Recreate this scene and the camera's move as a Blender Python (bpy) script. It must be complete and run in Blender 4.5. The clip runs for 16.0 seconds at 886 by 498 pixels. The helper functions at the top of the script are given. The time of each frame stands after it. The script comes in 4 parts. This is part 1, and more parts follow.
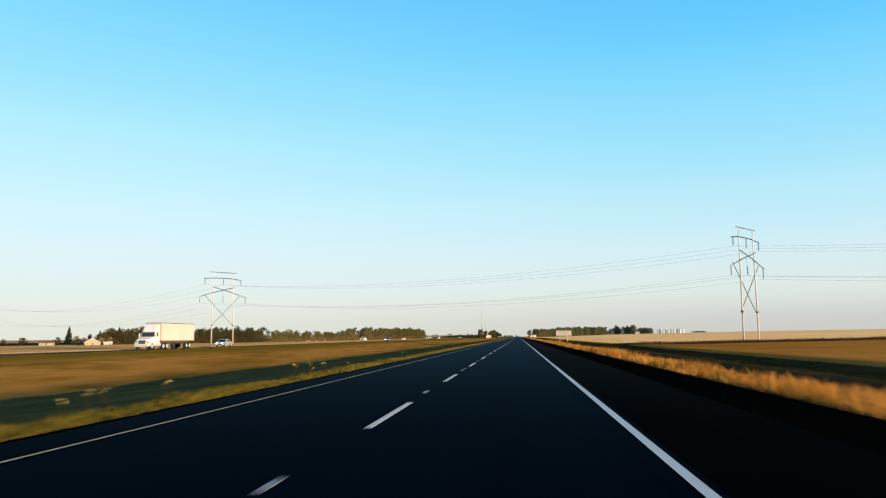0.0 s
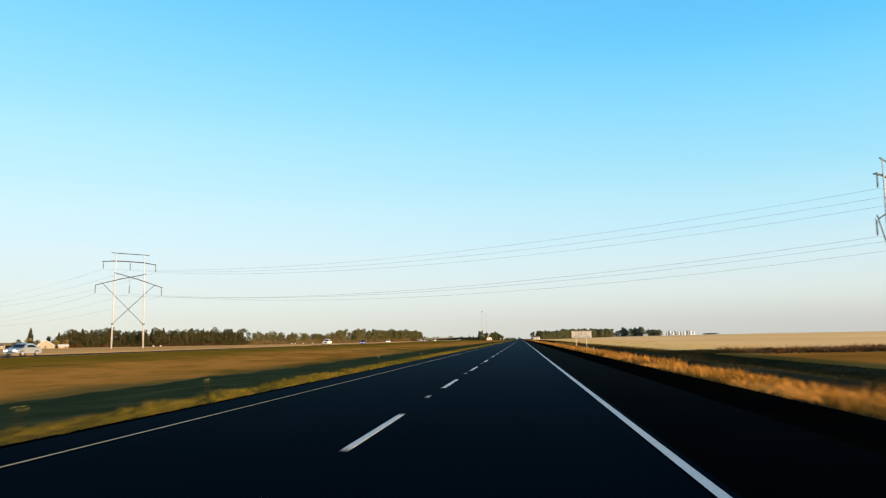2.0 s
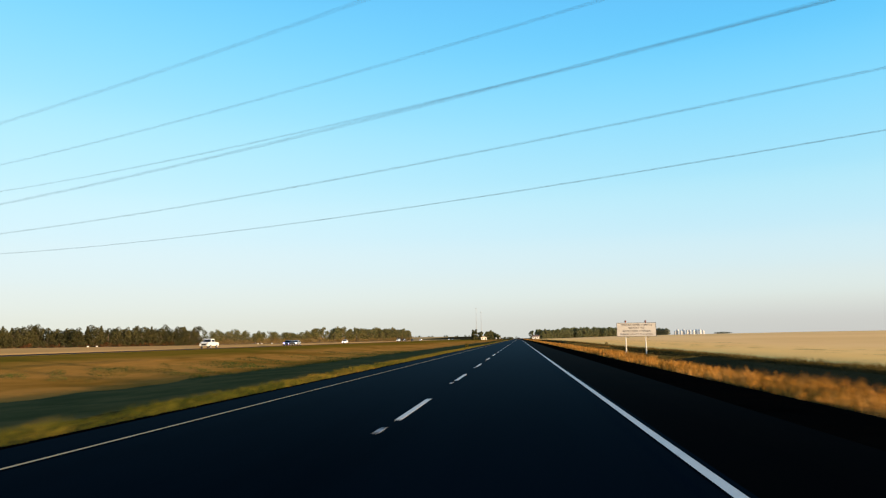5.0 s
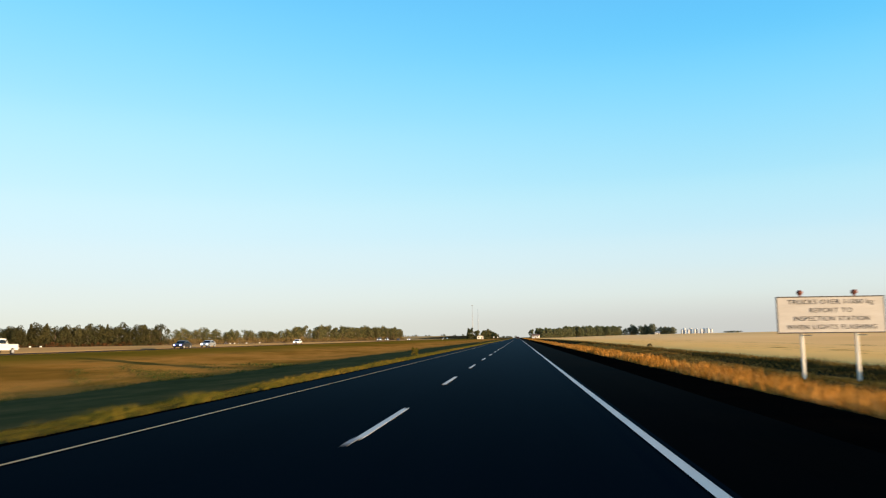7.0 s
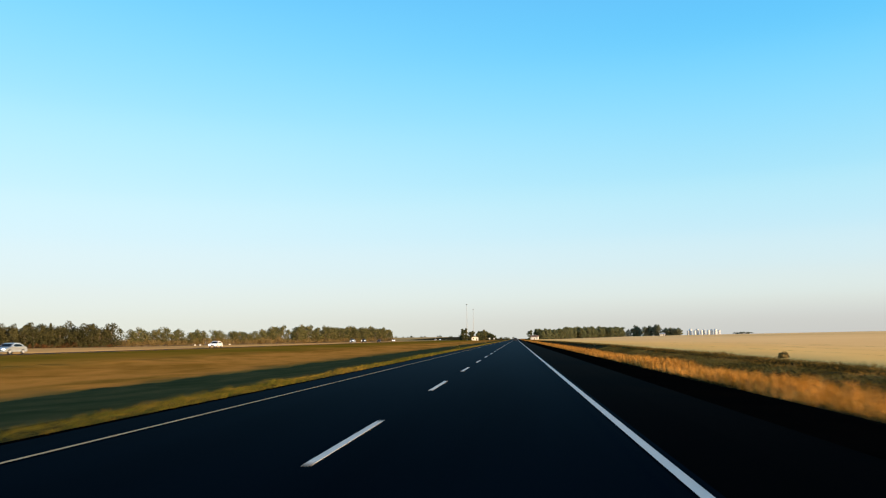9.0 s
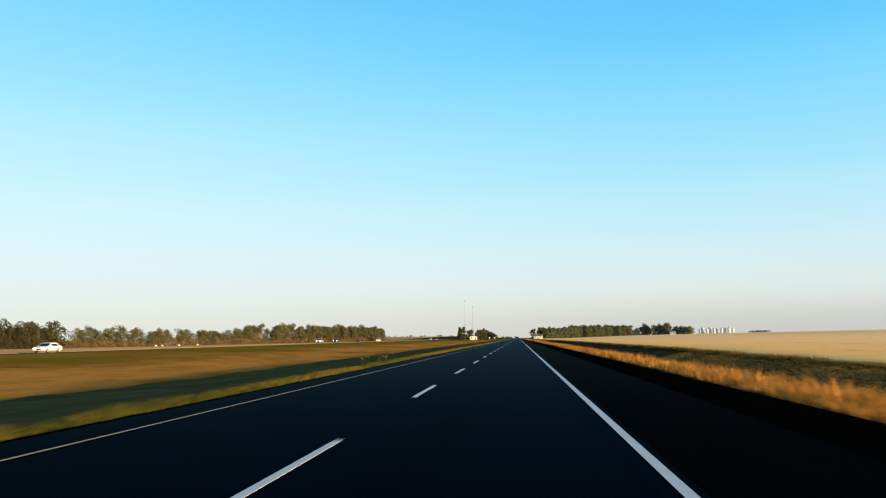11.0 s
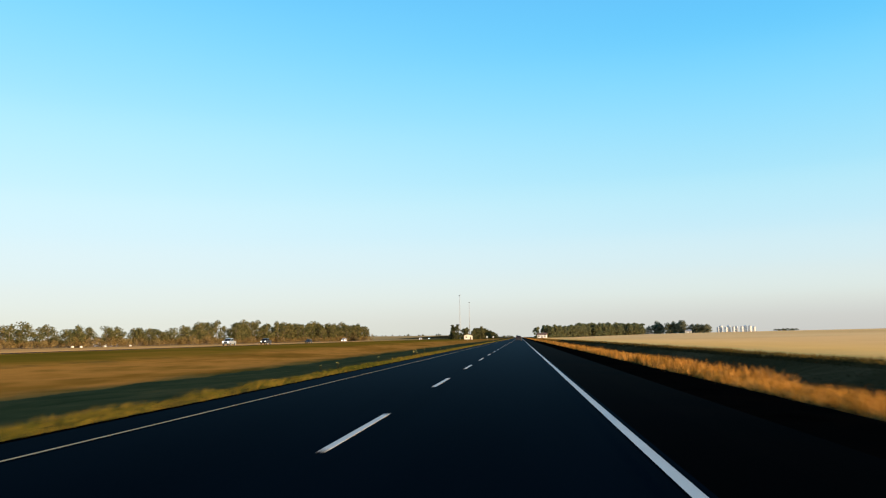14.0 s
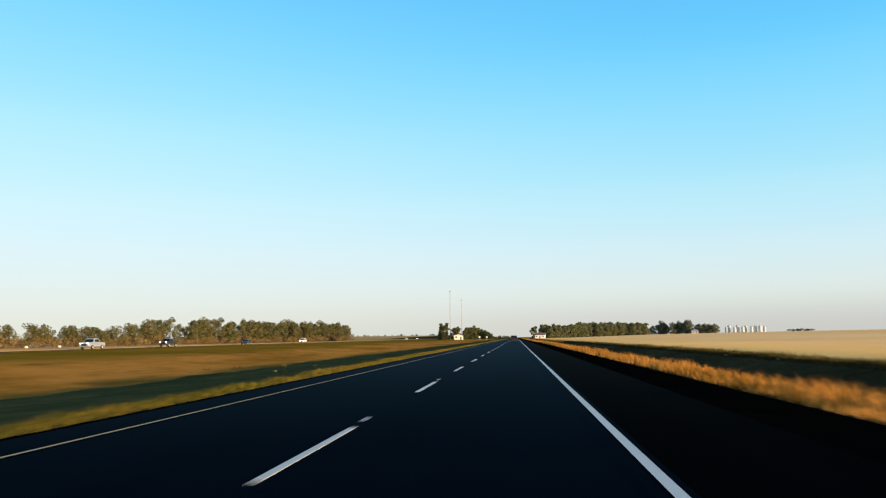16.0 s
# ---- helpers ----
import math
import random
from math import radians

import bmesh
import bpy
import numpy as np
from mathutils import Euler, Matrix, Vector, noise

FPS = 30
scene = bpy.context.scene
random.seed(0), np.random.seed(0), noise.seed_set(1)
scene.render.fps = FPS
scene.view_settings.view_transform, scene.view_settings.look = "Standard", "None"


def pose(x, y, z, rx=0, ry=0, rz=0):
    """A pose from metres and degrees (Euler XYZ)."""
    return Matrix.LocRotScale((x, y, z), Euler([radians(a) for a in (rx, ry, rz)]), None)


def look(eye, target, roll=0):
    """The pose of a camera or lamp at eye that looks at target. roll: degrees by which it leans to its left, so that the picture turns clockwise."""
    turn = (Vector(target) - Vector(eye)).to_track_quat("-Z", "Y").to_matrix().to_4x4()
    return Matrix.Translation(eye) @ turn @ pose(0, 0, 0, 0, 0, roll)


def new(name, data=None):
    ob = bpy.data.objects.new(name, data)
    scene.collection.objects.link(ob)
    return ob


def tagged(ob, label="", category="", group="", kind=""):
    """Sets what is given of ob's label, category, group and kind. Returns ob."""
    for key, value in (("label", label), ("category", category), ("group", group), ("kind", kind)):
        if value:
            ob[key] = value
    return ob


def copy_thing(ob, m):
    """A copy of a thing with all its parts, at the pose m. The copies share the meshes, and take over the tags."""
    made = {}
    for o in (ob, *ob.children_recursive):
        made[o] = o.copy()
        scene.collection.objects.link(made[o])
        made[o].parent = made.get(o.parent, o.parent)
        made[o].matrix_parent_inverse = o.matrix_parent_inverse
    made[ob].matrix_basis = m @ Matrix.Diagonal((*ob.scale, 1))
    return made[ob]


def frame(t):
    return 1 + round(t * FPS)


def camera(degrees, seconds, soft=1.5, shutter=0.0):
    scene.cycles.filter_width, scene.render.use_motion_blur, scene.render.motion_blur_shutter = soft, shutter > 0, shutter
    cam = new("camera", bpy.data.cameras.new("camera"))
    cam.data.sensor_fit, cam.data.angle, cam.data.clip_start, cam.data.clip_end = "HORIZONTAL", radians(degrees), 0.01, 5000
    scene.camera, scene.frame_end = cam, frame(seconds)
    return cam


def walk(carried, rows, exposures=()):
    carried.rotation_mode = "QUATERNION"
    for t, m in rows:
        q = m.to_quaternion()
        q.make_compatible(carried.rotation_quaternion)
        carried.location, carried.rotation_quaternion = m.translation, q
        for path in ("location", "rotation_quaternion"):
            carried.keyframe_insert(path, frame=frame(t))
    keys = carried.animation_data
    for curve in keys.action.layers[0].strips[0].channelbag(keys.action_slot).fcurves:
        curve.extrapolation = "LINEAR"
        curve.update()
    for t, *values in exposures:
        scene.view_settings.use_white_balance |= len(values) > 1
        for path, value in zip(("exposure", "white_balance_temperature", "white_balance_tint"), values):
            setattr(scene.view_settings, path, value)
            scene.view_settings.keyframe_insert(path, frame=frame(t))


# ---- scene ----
cam = camera(60.26, 16.0, soft=1.2, shutter=0.4)
EYE = 1.35
# seconds, across the road, along the road, tilt up, turn to the left
ROWS = [
    (0, 0.00, 0.00, 6.60, 5.55), (0.5, -0.02, 15.51, 6.80, 5.59), (1, -0.04, 31.02, 6.65, 5.66),
    (1.5, -0.05, 46.53, 6.70, 5.69), (2, -0.09, 62.04, 6.77, 5.74), (2.5, -0.16, 77.55, 6.76, 5.74),
    (3, -0.165, 93.06, 6.69, 5.78, -0.62), (3.5, -0.20, 108.57, 6.64, 5.76, -0.62), (4, -0.25, 124.08, 6.80, 5.64),
    (5.25, -0.22, 162.86, 6.68, 5.56), (6.5, -0.12, 201.63, 6.53, 5.50), (7, -0.10, 217.14, 6.66, 5.51),
    (7.5, -0.05, 232.65, 6.83, 5.53), (8, -0.03, 248.16, 6.73, 5.50), (8.5, -0.02, 263.67, 6.63, 5.44),
    (9, 0.00, 279.18, 6.75, 5.36, -0.59), (9.5, 0.02, 294.69, 6.72, 5.35, -0.60), (10.75, 0.13, 333.47, 6.70, 5.48),
    (12, 0.22, 372.24, 6.69, 5.63, -0.76), (12.5, 0.20, 387.75, 6.85, 5.72), (13, 0.18, 403.26, 6.65, 5.76),
    (13.5, 0.15, 418.77, 6.64, 5.64), (14, 0.12, 434.28, 6.64, 5.64, -0.74), (14.5, 0.10, 449.79, 6.67, 5.58, -0.72),
    (15, 0.12, 465.30, 6.59, 5.41), (15.5, 0.16, 480.81, 6.60, 5.34), (16, 0.22, 496.32, 6.64, 5.37, -0.62)]


def eye_pose(x, y, up, left, roll=-0.664):
    a, b = radians(left), radians(up)
    way = Vector((-math.sin(a) * math.cos(b), math.cos(a) * math.cos(b), math.sin(b)))
    eye = Vector((x, y, EYE))
    return look(eye, eye + way, roll)


walk(cam, [(row[0], eye_pose(*row[1:])) for row in ROWS])

# ---- light: a low warm sun from the right and slightly behind, under a clear sky ----
SUN_UP, SUN_BACK = 2.95, 28.0
scene.view_settings.exposure = 0.8
world = bpy.data.worlds.new("world")
scene.world = world
world.use_nodes = True
wt = world.node_tree
wt.nodes.clear()
w_out = wt.nodes.new("ShaderNodeOutputWorld")
w_sky = wt.nodes.new("ShaderNodeTexSky")
w_sky.sky_type = "NISHITA"
w_sky.sun_disc = False
w_sky.sun_elevation = radians(SUN_UP)
w_sky.sun_rotation = radians(90 + SUN_BACK)
w_bg = wt.nodes.new("ShaderNodeBackground")
w_bg.inputs["Strength"].default_value = 0.01
w_co = wt.nodes.new("ShaderNodeTexCoord")
w_xyz = wt.nodes.new("ShaderNodeSeparateXYZ")
# the clear sky from the horizon up: creamy and bright on the median side, duller and greyer towards the grain
SKY_MEDIAN = [(0.0, (0.76, 0.79, 0.70)), (0.035, (0.765, 0.83, 0.785)), (0.07, (0.74, 0.86, 0.88)), (0.12, (0.68, 0.88, 0.96)), (0.18, (0.57, 0.87, 0.99)),
              (0.28, (0.37, 0.79, 1.0)), (0.42, (0.165, 0.625, 1.02)), (0.55, (0.10, 0.45, 0.88)), (0.75, (0.05, 0.24, 0.56)), (1.0, (0.025, 0.12, 0.32))]
SKY_GRAIN = [(0.0, (0.58, 0.59, 0.565)), (0.025, (0.62, 0.645, 0.625)), (0.05, (0.695, 0.775, 0.755)), (0.085, (0.665, 0.82, 0.86)), (0.13, (0.56, 0.82, 0.93)),
             (0.20, (0.39, 0.775, 0.96)), (0.34, (0.16, 0.625, 0.99)), (0.46, (0.10, 0.45, 0.88)), (0.70, (0.05, 0.24, 0.56)), (1.0, (0.025, 0.12, 0.32))]
w_bg2 = wt.nodes.new("ShaderNodeBackground")
w_bg2.inputs["Strength"].default_value = 0.57
w_add = wt.nodes.new("ShaderNodeAddShader")
w_side = wt.nodes.new("ShaderNodeMapRange")
w_side.interpolation_type = "SMOOTHSTEP"
w_side.inputs["From Min"].default_value, w_side.inputs["From Max"].default_value = -0.65, 0.45
w_mix = wt.nodes.new("ShaderNodeMix")
w_mix.data_type = "RGBA"
wt.links.new(w_co.outputs["Generated"], w_xyz.inputs[0])
wt.links.new(w_xyz.outputs["X"], w_side.inputs["Value"])
wt.links.new(w_side.outputs["Result"], w_mix.inputs["Factor"])
for slot, stops in (("A", SKY_MEDIAN), ("B", SKY_GRAIN)):
    w_ramp = wt.nodes.new("ShaderNodeValToRGB")
    ramp = w_ramp.color_ramp
    ramp.interpolation = "CARDINAL"
    while len(ramp.elements) < len(stops):
        ramp.elements.new(0.5)
    for e, (p, c) in zip(ramp.elements, stops):
        e.position, e.color = p, (*c, 1)
    wt.links.new(w_xyz.outputs["Z"], w_ramp.inputs["Fac"])
    wt.links.new(w_ramp.outputs[0], [k for k in w_mix.inputs if k.name == slot and k.type == "RGBA"][0])
wt.links.new(w_sky.outputs[0], w_bg.inputs["Color"])
wt.links.new([k for k in w_mix.outputs if k.type == "RGBA"][0], w_bg2.inputs["Color"])
wt.links.new(w_bg.outputs[0], w_add.inputs[0])
wt.links.new(w_bg2.outputs[0], w_add.inputs[1])

# the warm glow of the low sun, behind the camera
w_dot = wt.nodes.new("ShaderNodeVectorMath")
w_dot.operation = "DOT_PRODUCT"
w_dot.inputs[1].default_value = (math.cos(radians(SUN_BACK)), -math.sin(radians(SUN_BACK)), 0.03)
w_pow = wt.nodes.new("ShaderNodeMath")
w_pow.operation, w_pow.inputs[1].default_value = "POWER", 2.5
w_max = wt.nodes.new("ShaderNodeMath")
w_max.operation, w_max.inputs[1].default_value = "MAXIMUM", 0.0
w_str = wt.nodes.new("ShaderNodeMath")
w_str.operation, w_str.inputs[1].default_value = "MULTIPLY", 0.6
w_bg3 = wt.nodes.new("ShaderNodeBackground")
w_bg3.inputs["Color"].default_value = (1.0, 0.66, 0.36, 1)
w_add2 = wt.nodes.new("ShaderNodeAddShader")
wt.links.new(w_co.outputs["Generated"], w_dot.inputs[0])
wt.links.new(w_dot.outputs["Value"], w_max.inputs[0])
wt.links.new(w_max.outputs[0], w_pow.inputs[0])
wt.links.new(w_pow.outputs[0], w_str.inputs[0])
wt.links.new(w_str.outputs[0], w_bg3.inputs["Strength"])
wt.links.new(w_add.outputs[0], w_add2.inputs[0])
wt.links.new(w_bg3.outputs[0], w_add2.inputs[1])
wt.links.new(w_add2.outputs[0], w_out.inputs["Surface"])

sun = new("sun", bpy.data.lights.new("sun", "SUN"))
sun.data.energy, sun.data.angle, sun.data.color = 5.0, radians(0.6), (1.0, 0.68, 0.36)
ce, se = math.cos(radians(SUN_UP)), math.sin(radians(SUN_UP))
to_sun = Vector((math.cos(radians(SUN_BACK)) * ce, -math.sin(radians(SUN_BACK)) * ce, se))
sun.matrix_world = look((60, -40, 60), Vector((60, -40, 60)) - to_sun)

# ---- materials ----


def material(name, colors, scale=1.0, fine=12.0, rough=0.8, metal=0.0, bump=0.0, bump_dist=0.02, spread=0.0, through_light=0.0,
             spec=0.3, stretch=(1, 1, 1), random_per="island"):
    """Colours mixed by noise at two scales in world metres, with random spread between pieces."""
    m = bpy.data.materials.new(name)
    m.use_nodes = True
    nt = m.node_tree
    bs = nt.nodes["Principled BSDF"]
    geo = nt.nodes.new("ShaderNodeNewGeometry")
    mp = nt.nodes.new("ShaderNodeMapping")
    mp.inputs["Scale"].default_value = stretch
    nt.links.new(geo.outputs["Position"], mp.inputs["Vector"])
    n1 = nt.nodes.new("ShaderNodeTexNoise")
    n1.inputs["Scale"].default_value, n1.inputs["Detail"].default_value = scale, 4
    n2 = nt.nodes.new("ShaderNodeTexNoise")
    n2.inputs["Scale"].default_value, n2.inputs["Detail"].default_value = fine, 3
    for n in (n1, n2):
        nt.links.new(mp.outputs[0], n.inputs["Vector"])
    mixv = nt.nodes.new("ShaderNodeMath")
    mixv.operation = "MULTIPLY_ADD"
    mixv.inputs[1].default_value = 0.35
    nt.links.new(n2.outputs["Fac"], mixv.inputs[0])
    nt.links.new(n1.outputs["Fac"], mixv.inputs[2])
    rp = nt.nodes.new("ShaderNodeValToRGB")
    el = rp.color_ramp.elements
    while len(el) < len(colors):
        el.new(0.5)
    for i, c in enumerate(colors):
        el[i].position = 0.42 + 0.5 * i / max(1, len(colors) - 1)
        el[i].color = (*c, 1)
    source = mixv.outputs[0]
    if spread:
        add = nt.nodes.new("ShaderNodeMath")
        add.operation = "MULTIPLY_ADD"
        add.inputs[1].default_value = spread
        if random_per == "island":
            nt.links.new(geo.outputs["Random Per Island"], add.inputs[0])
        else:
            info = nt.nodes.new("ShaderNodeObjectInfo")
            nt.links.new(info.outputs["Random"], add.inputs[0])
        off = nt.nodes.new("ShaderNodeMath")
        off.operation = "SUBTRACT"
        off.inputs[1].default_value = spread / 2
        nt.links.new(mixv.outputs[0], off.inputs[0])
        nt.links.new(off.outputs[0], add.inputs[2])
        source = add.outputs[0]
    nt.links.new(source, rp.inputs["Fac"])
    nt.links.new(rp.outputs[0], bs.inputs["Base Color"])
    bs.inputs["Roughness"].default_value, bs.inputs["Metallic"].default_value = rough, metal
    bs.inputs["Specular IOR Level"].default_value = spec
    if bump:
        bp = nt.nodes.new("ShaderNodeBump")
        bp.inputs["Strength"].default_value, bp.inputs["Distance"].default_value = bump, bump_dist
        nt.links.new(n2.outputs["Fac"], bp.inputs["Height"])
        nt.links.new(bp.outputs[0], bs.inputs["Normal"])
    if through_light:
        tl = nt.nodes.new("ShaderNodeBsdfTranslucent")
        nt.links.new(rp.outputs[0], tl.inputs["Color"])
        mx = nt.nodes.new("ShaderNodeMixShader")
        mx.inputs[0].default_value = through_light
        nt.links.new(bs.outputs[0], mx.inputs[1])
        nt.links.new(tl.outputs[0], mx.inputs[2])
        nt.links.new(mx.outputs[0], nt.nodes["Material Output"].inputs["Surface"])
    return m


def two_zones(name, far_colors, near_colors, x_far, x_near, scale=0.07, fine=0.6, along_road=0.45):
    """Grass or grain that passes raggedly from one tint to another across the road's direction, mottled at three scales."""
    m = material(name, far_colors, scale, fine, 0.95, spread=0.25, through_light=0.12, spec=0.0, stretch=(1, along_road, 1))
    nt = m.node_tree
    nodes = nt.nodes
    first = [n for n in nodes if n.type == "VALTORGB"][0]
    second = nodes.new("ShaderNodeValToRGB")
    el = second.color_ramp.elements
    while len(el) < len(near_colors):
        el.new(0.5)
    for i, c in enumerate(near_colors):
        el[i].position, el[i].color = 0.42 + 0.5 * i / (len(near_colors) - 1), (*c, 1)
    nt.links.new(first.inputs["Fac"].links[0].from_socket, second.inputs["Fac"])
    geo = [n for n in nodes if n.type == "NEW_GEOMETRY"][0]
    xyz, wide, zone, mix = nodes.new("ShaderNodeSeparateXYZ"), nodes.new("ShaderNodeTexNoise"), nodes.new("ShaderNodeMapRange"), nodes.new("ShaderNodeMix")
    wide.inputs["Scale"].default_value, wide.inputs["Detail"].default_value = 0.045, 5
    sway = nodes.new("ShaderNodeMath")
    sway.operation, sway.inputs[1].default_value = "MULTIPLY_ADD", 14.0
    nt.links.new(geo.outputs["Position"], xyz.inputs[0])
    nt.links.new(geo.outputs["Position"], wide.inputs["Vector"])
    nt.links.new(wide.outputs["Fac"], sway.inputs[0])
    nt.links.new(xyz.outputs["X"], sway.inputs[2])
    zone.inputs["From Min"].default_value, zone.inputs["From Max"].default_value = x_far + 7.0, x_near + 7.0
    nt.links.new(sway.outputs[0], zone.inputs["Value"])
    mix.data_type = "RGBA"
    nt.links.new(zone.outputs["Result"], mix.inputs["Factor"])
    a, b = [k for k in mix.inputs if k.type == "RGBA"]
    nt.links.new(first.outputs[0], a)
    nt.links.new(second.outputs[0], b)
    out = [k for k in mix.outputs if k.type == "RGBA"][0]
    for link in list(first.outputs[0].links):
        if link.to_node != mix:
            nt.links.new(out, link.to_socket)
    return m


def glancing(m, tint, ior, rough):
    """A dull film of gloss that shows at flat angles alone, as on dry bitumen."""
    nt = m.node_tree
    gloss = nt.nodes.new("ShaderNodeBsdfGlossy")
    gloss.inputs["Color"].default_value = (*tint, 1)
    gloss.inputs["Roughness"].default_value = rough
    fresnel = nt.nodes.new("ShaderNodeFresnel")
    fresnel.inputs["IOR"].default_value = ior
    mx = nt.nodes.new("ShaderNodeMixShader")
    nt.links.new(fresnel.outputs[0], mx.inputs[0])
    nt.links.new(nt.nodes["Principled BSDF"].outputs[0], mx.inputs[1])
    nt.links.new(gloss.outputs[0], mx.inputs[2])
    nt.links.new(mx.outputs[0], nt.nodes["Material Output"].inputs["Surface"])


def lamp_material(name, color, strength):
    m = bpy.data.materials.new(name)
    m.use_nodes = True
    b = m.node_tree.nodes["Principled BSDF"]
    b.inputs["Emission Color"].default_value, b.inputs["Emission Strength"].default_value = (*color, 1), strength
    b.inputs["Base Color"].default_value = (*color, 1)
    return m


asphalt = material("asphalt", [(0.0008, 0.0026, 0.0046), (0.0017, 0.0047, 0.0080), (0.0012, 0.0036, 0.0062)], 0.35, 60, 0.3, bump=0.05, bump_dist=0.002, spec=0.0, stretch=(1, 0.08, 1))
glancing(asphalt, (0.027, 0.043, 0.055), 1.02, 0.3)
asphalt_old = material("asphalt_old", [(0.06, 0.048, 0.036), (0.09, 0.072, 0.055)], 0.3, 40, 0.95, bump=0.4, bump_dist=0.01, spec=0.0, stretch=(1, 0.1, 1))
asphalt_shoulder_shade = material("asphalt_shoulder_shade", [(0.0009, 0.0010, 0.0011), (0.0019, 0.0020, 0.0022), (0.0013, 0.0014, 0.0016)], 0.35, 60, 0.5, bump=0.08, bump_dist=0.003, spec=0.0, stretch=(1, 0.08, 1))
glancing(asphalt_shoulder_shade, (0.018, 0.019, 0.018), 1.02, 0.4)
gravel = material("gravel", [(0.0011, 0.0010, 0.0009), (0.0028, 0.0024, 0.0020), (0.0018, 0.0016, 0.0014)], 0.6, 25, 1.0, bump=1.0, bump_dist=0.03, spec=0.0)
paint_white = material("paint_white", [(0.58, 0.52, 0.44), (0.71, 0.64, 0.54), (0.64, 0.57, 0.48)], 2.0, 30, 0.7, bump=0.2, bump_dist=0.003, spec=0.3)
paint_yellow = material("paint_yellow", [(0.56, 0.32, 0.125), (0.68, 0.40, 0.17)], 2.0, 30, 0.7, spec=0.3)
paint_worn = material("paint_worn", [(0.10, 0.10, 0.10), (0.45, 0.45, 0.45)], 6.0, 40, 0.8)
soil = material("soil", [(0.022, 0.020, 0.009), (0.045, 0.034, 0.015), (0.09, 0.062, 0.03)], 0.05, 1.2, 1.0, bump=0.5, bump_dist=0.03, spec=0.0)
grass_orange = material("grass_orange", [(0.21, 0.096, 0.016), (0.44, 0.196, 0.034), (0.64, 0.31, 0.078)], 0.14, 1.5, 0.9, spread=0.45, through_light=0.35, spec=0.0)
grass_green = material("grass_green", [(0.052, 0.062, 0.024), (0.086, 0.086, 0.033), (0.14, 0.112, 0.044)], 0.4, 2.0, 0.9, spread=0.4, through_light=0.3, spec=0.0)
grass_lush = material("grass_lush", [(0.03, 0.045, 0.012), (0.05, 0.062, 0.016), (0.085, 0.085, 0.024)], 0.3, 2.0, 0.9, spread=0.4, through_light=0.2, spec=0.0)
grass_shade_dark = material("grass_shade_dark", [(0.018, 0.019, 0.008), (0.032, 0.029, 0.012), (0.050, 0.040, 0.016)], 0.3, 2.0, 0.9, spread=0.4, through_light=0.2, spec=0.0)
grass_yellow = material("grass_yellow", [(0.09, 0.092, 0.013), (0.178, 0.137, 0.021), (0.285, 0.172, 0.029)], 0.05, 2.0, 0.9, spread=0.4, through_light=0.35, spec=0.0)
OLIVE = [(0.085, 0.074, 0.009), (0.135, 0.098, 0.013), (0.20, 0.12, 0.02)]
TAN = [(0.11, 0.072, 0.012), (0.20, 0.108, 0.020), (0.33, 0.172, 0.040), (0.165, 0.098, 0.018)]
grass_olive = material("grass_olive", OLIVE, 0.05, 0.35, 0.95, spread=0.2, through_light=0.12, spec=0.0, stretch=(1, 0.3, 1))
grass_median = two_zones("grass_median", OLIVE, TAN, -41.0, -33.0)
grass_brown = material("grass_brown", [(0.17, 0.085, 0.016), (0.26, 0.128, 0.025), (0.36, 0.178, 0.044)], 0.05, 0.6, 0.95, spread=0.25, through_light=0.12, spec=0.0)
crop_gold = two_zones("crop_gold", [(0.75, 0.48, 0.195), (0.83, 0.545, 0.24), (0.88, 0.605, 0.285)], [(0.76, 0.465, 0.14), (0.83, 0.53, 0.175), (0.88, 0.60, 0.215)], 46.0, 20.0, 0.015, 0.25, 0.3)
field_tan = material("field_tan", [(0.44, 0.27, 0.10), (0.54, 0.345, 0.145)], 0.02, 1.2, 0.95, spec=0.0, spread=0.2, through_light=0.12)
leaf = material("leaf", [(0.072, 0.085, 0.033), (0.14, 0.138, 0.055), (0.24, 0.20, 0.082)], 0.25, 2.5, 0.85, spread=0.4, through_light=0.42, spec=0.05)
leaf_dark = material("leaf_dark", [(0.045, 0.06, 0.025), (0.085, 0.09, 0.036), (0.14, 0.12, 0.05)], 0.2, 2.5, 0.85, spread=0.5, through_light=0.25, spec=0.05)
leaf_wood = material("leaf_wood", [(0.042, 0.046, 0.020), (0.072, 0.070, 0.030), (0.12, 0.108, 0.045)], 0.06, 2.5, 0.85, spread=0.3, through_light=0.35, spec=0.05)
leaf_bluff_haze = material("leaf_bluff_haze", [(0.118, 0.138, 0.07), (0.155, 0.168, 0.086), (0.20, 0.195, 0.10)], 0.15, 2.5, 0.85, spread=0.22, through_light=0.48, spec=0.05)
grass_edge = material("grass_edge", [(0.055, 0.036, 0.009), (0.12, 0.076, 0.02), (0.20, 0.125, 0.033)], 0.12, 1.5, 0.9, spread=0.5, through_light=0.3, spec=0.0)
leaf_grove_haze = material("leaf_grove_haze", [(0.15, 0.165, 0.105), (0.20, 0.21, 0.135), (0.25, 0.25, 0.16)], 0.15, 2.5, 0.85, spread=0.22, through_light=0.5, spec=0.05)
grass_fringe = material("grass_fringe", [(0.11, 0.088, 0.020), (0.20, 0.145, 0.034), (0.33, 0.22, 0.065)], 0.12, 1.5, 0.9, spread=0.45, through_light=0.3, spec=0.0)
leaf_rust = material("leaf_rust", [(0.085, 0.042, 0.017), (0.17, 0.082, 0.034)], 0.3, 2.5, 0.9, spread=0.5, through_light=0.25, spec=0.02)
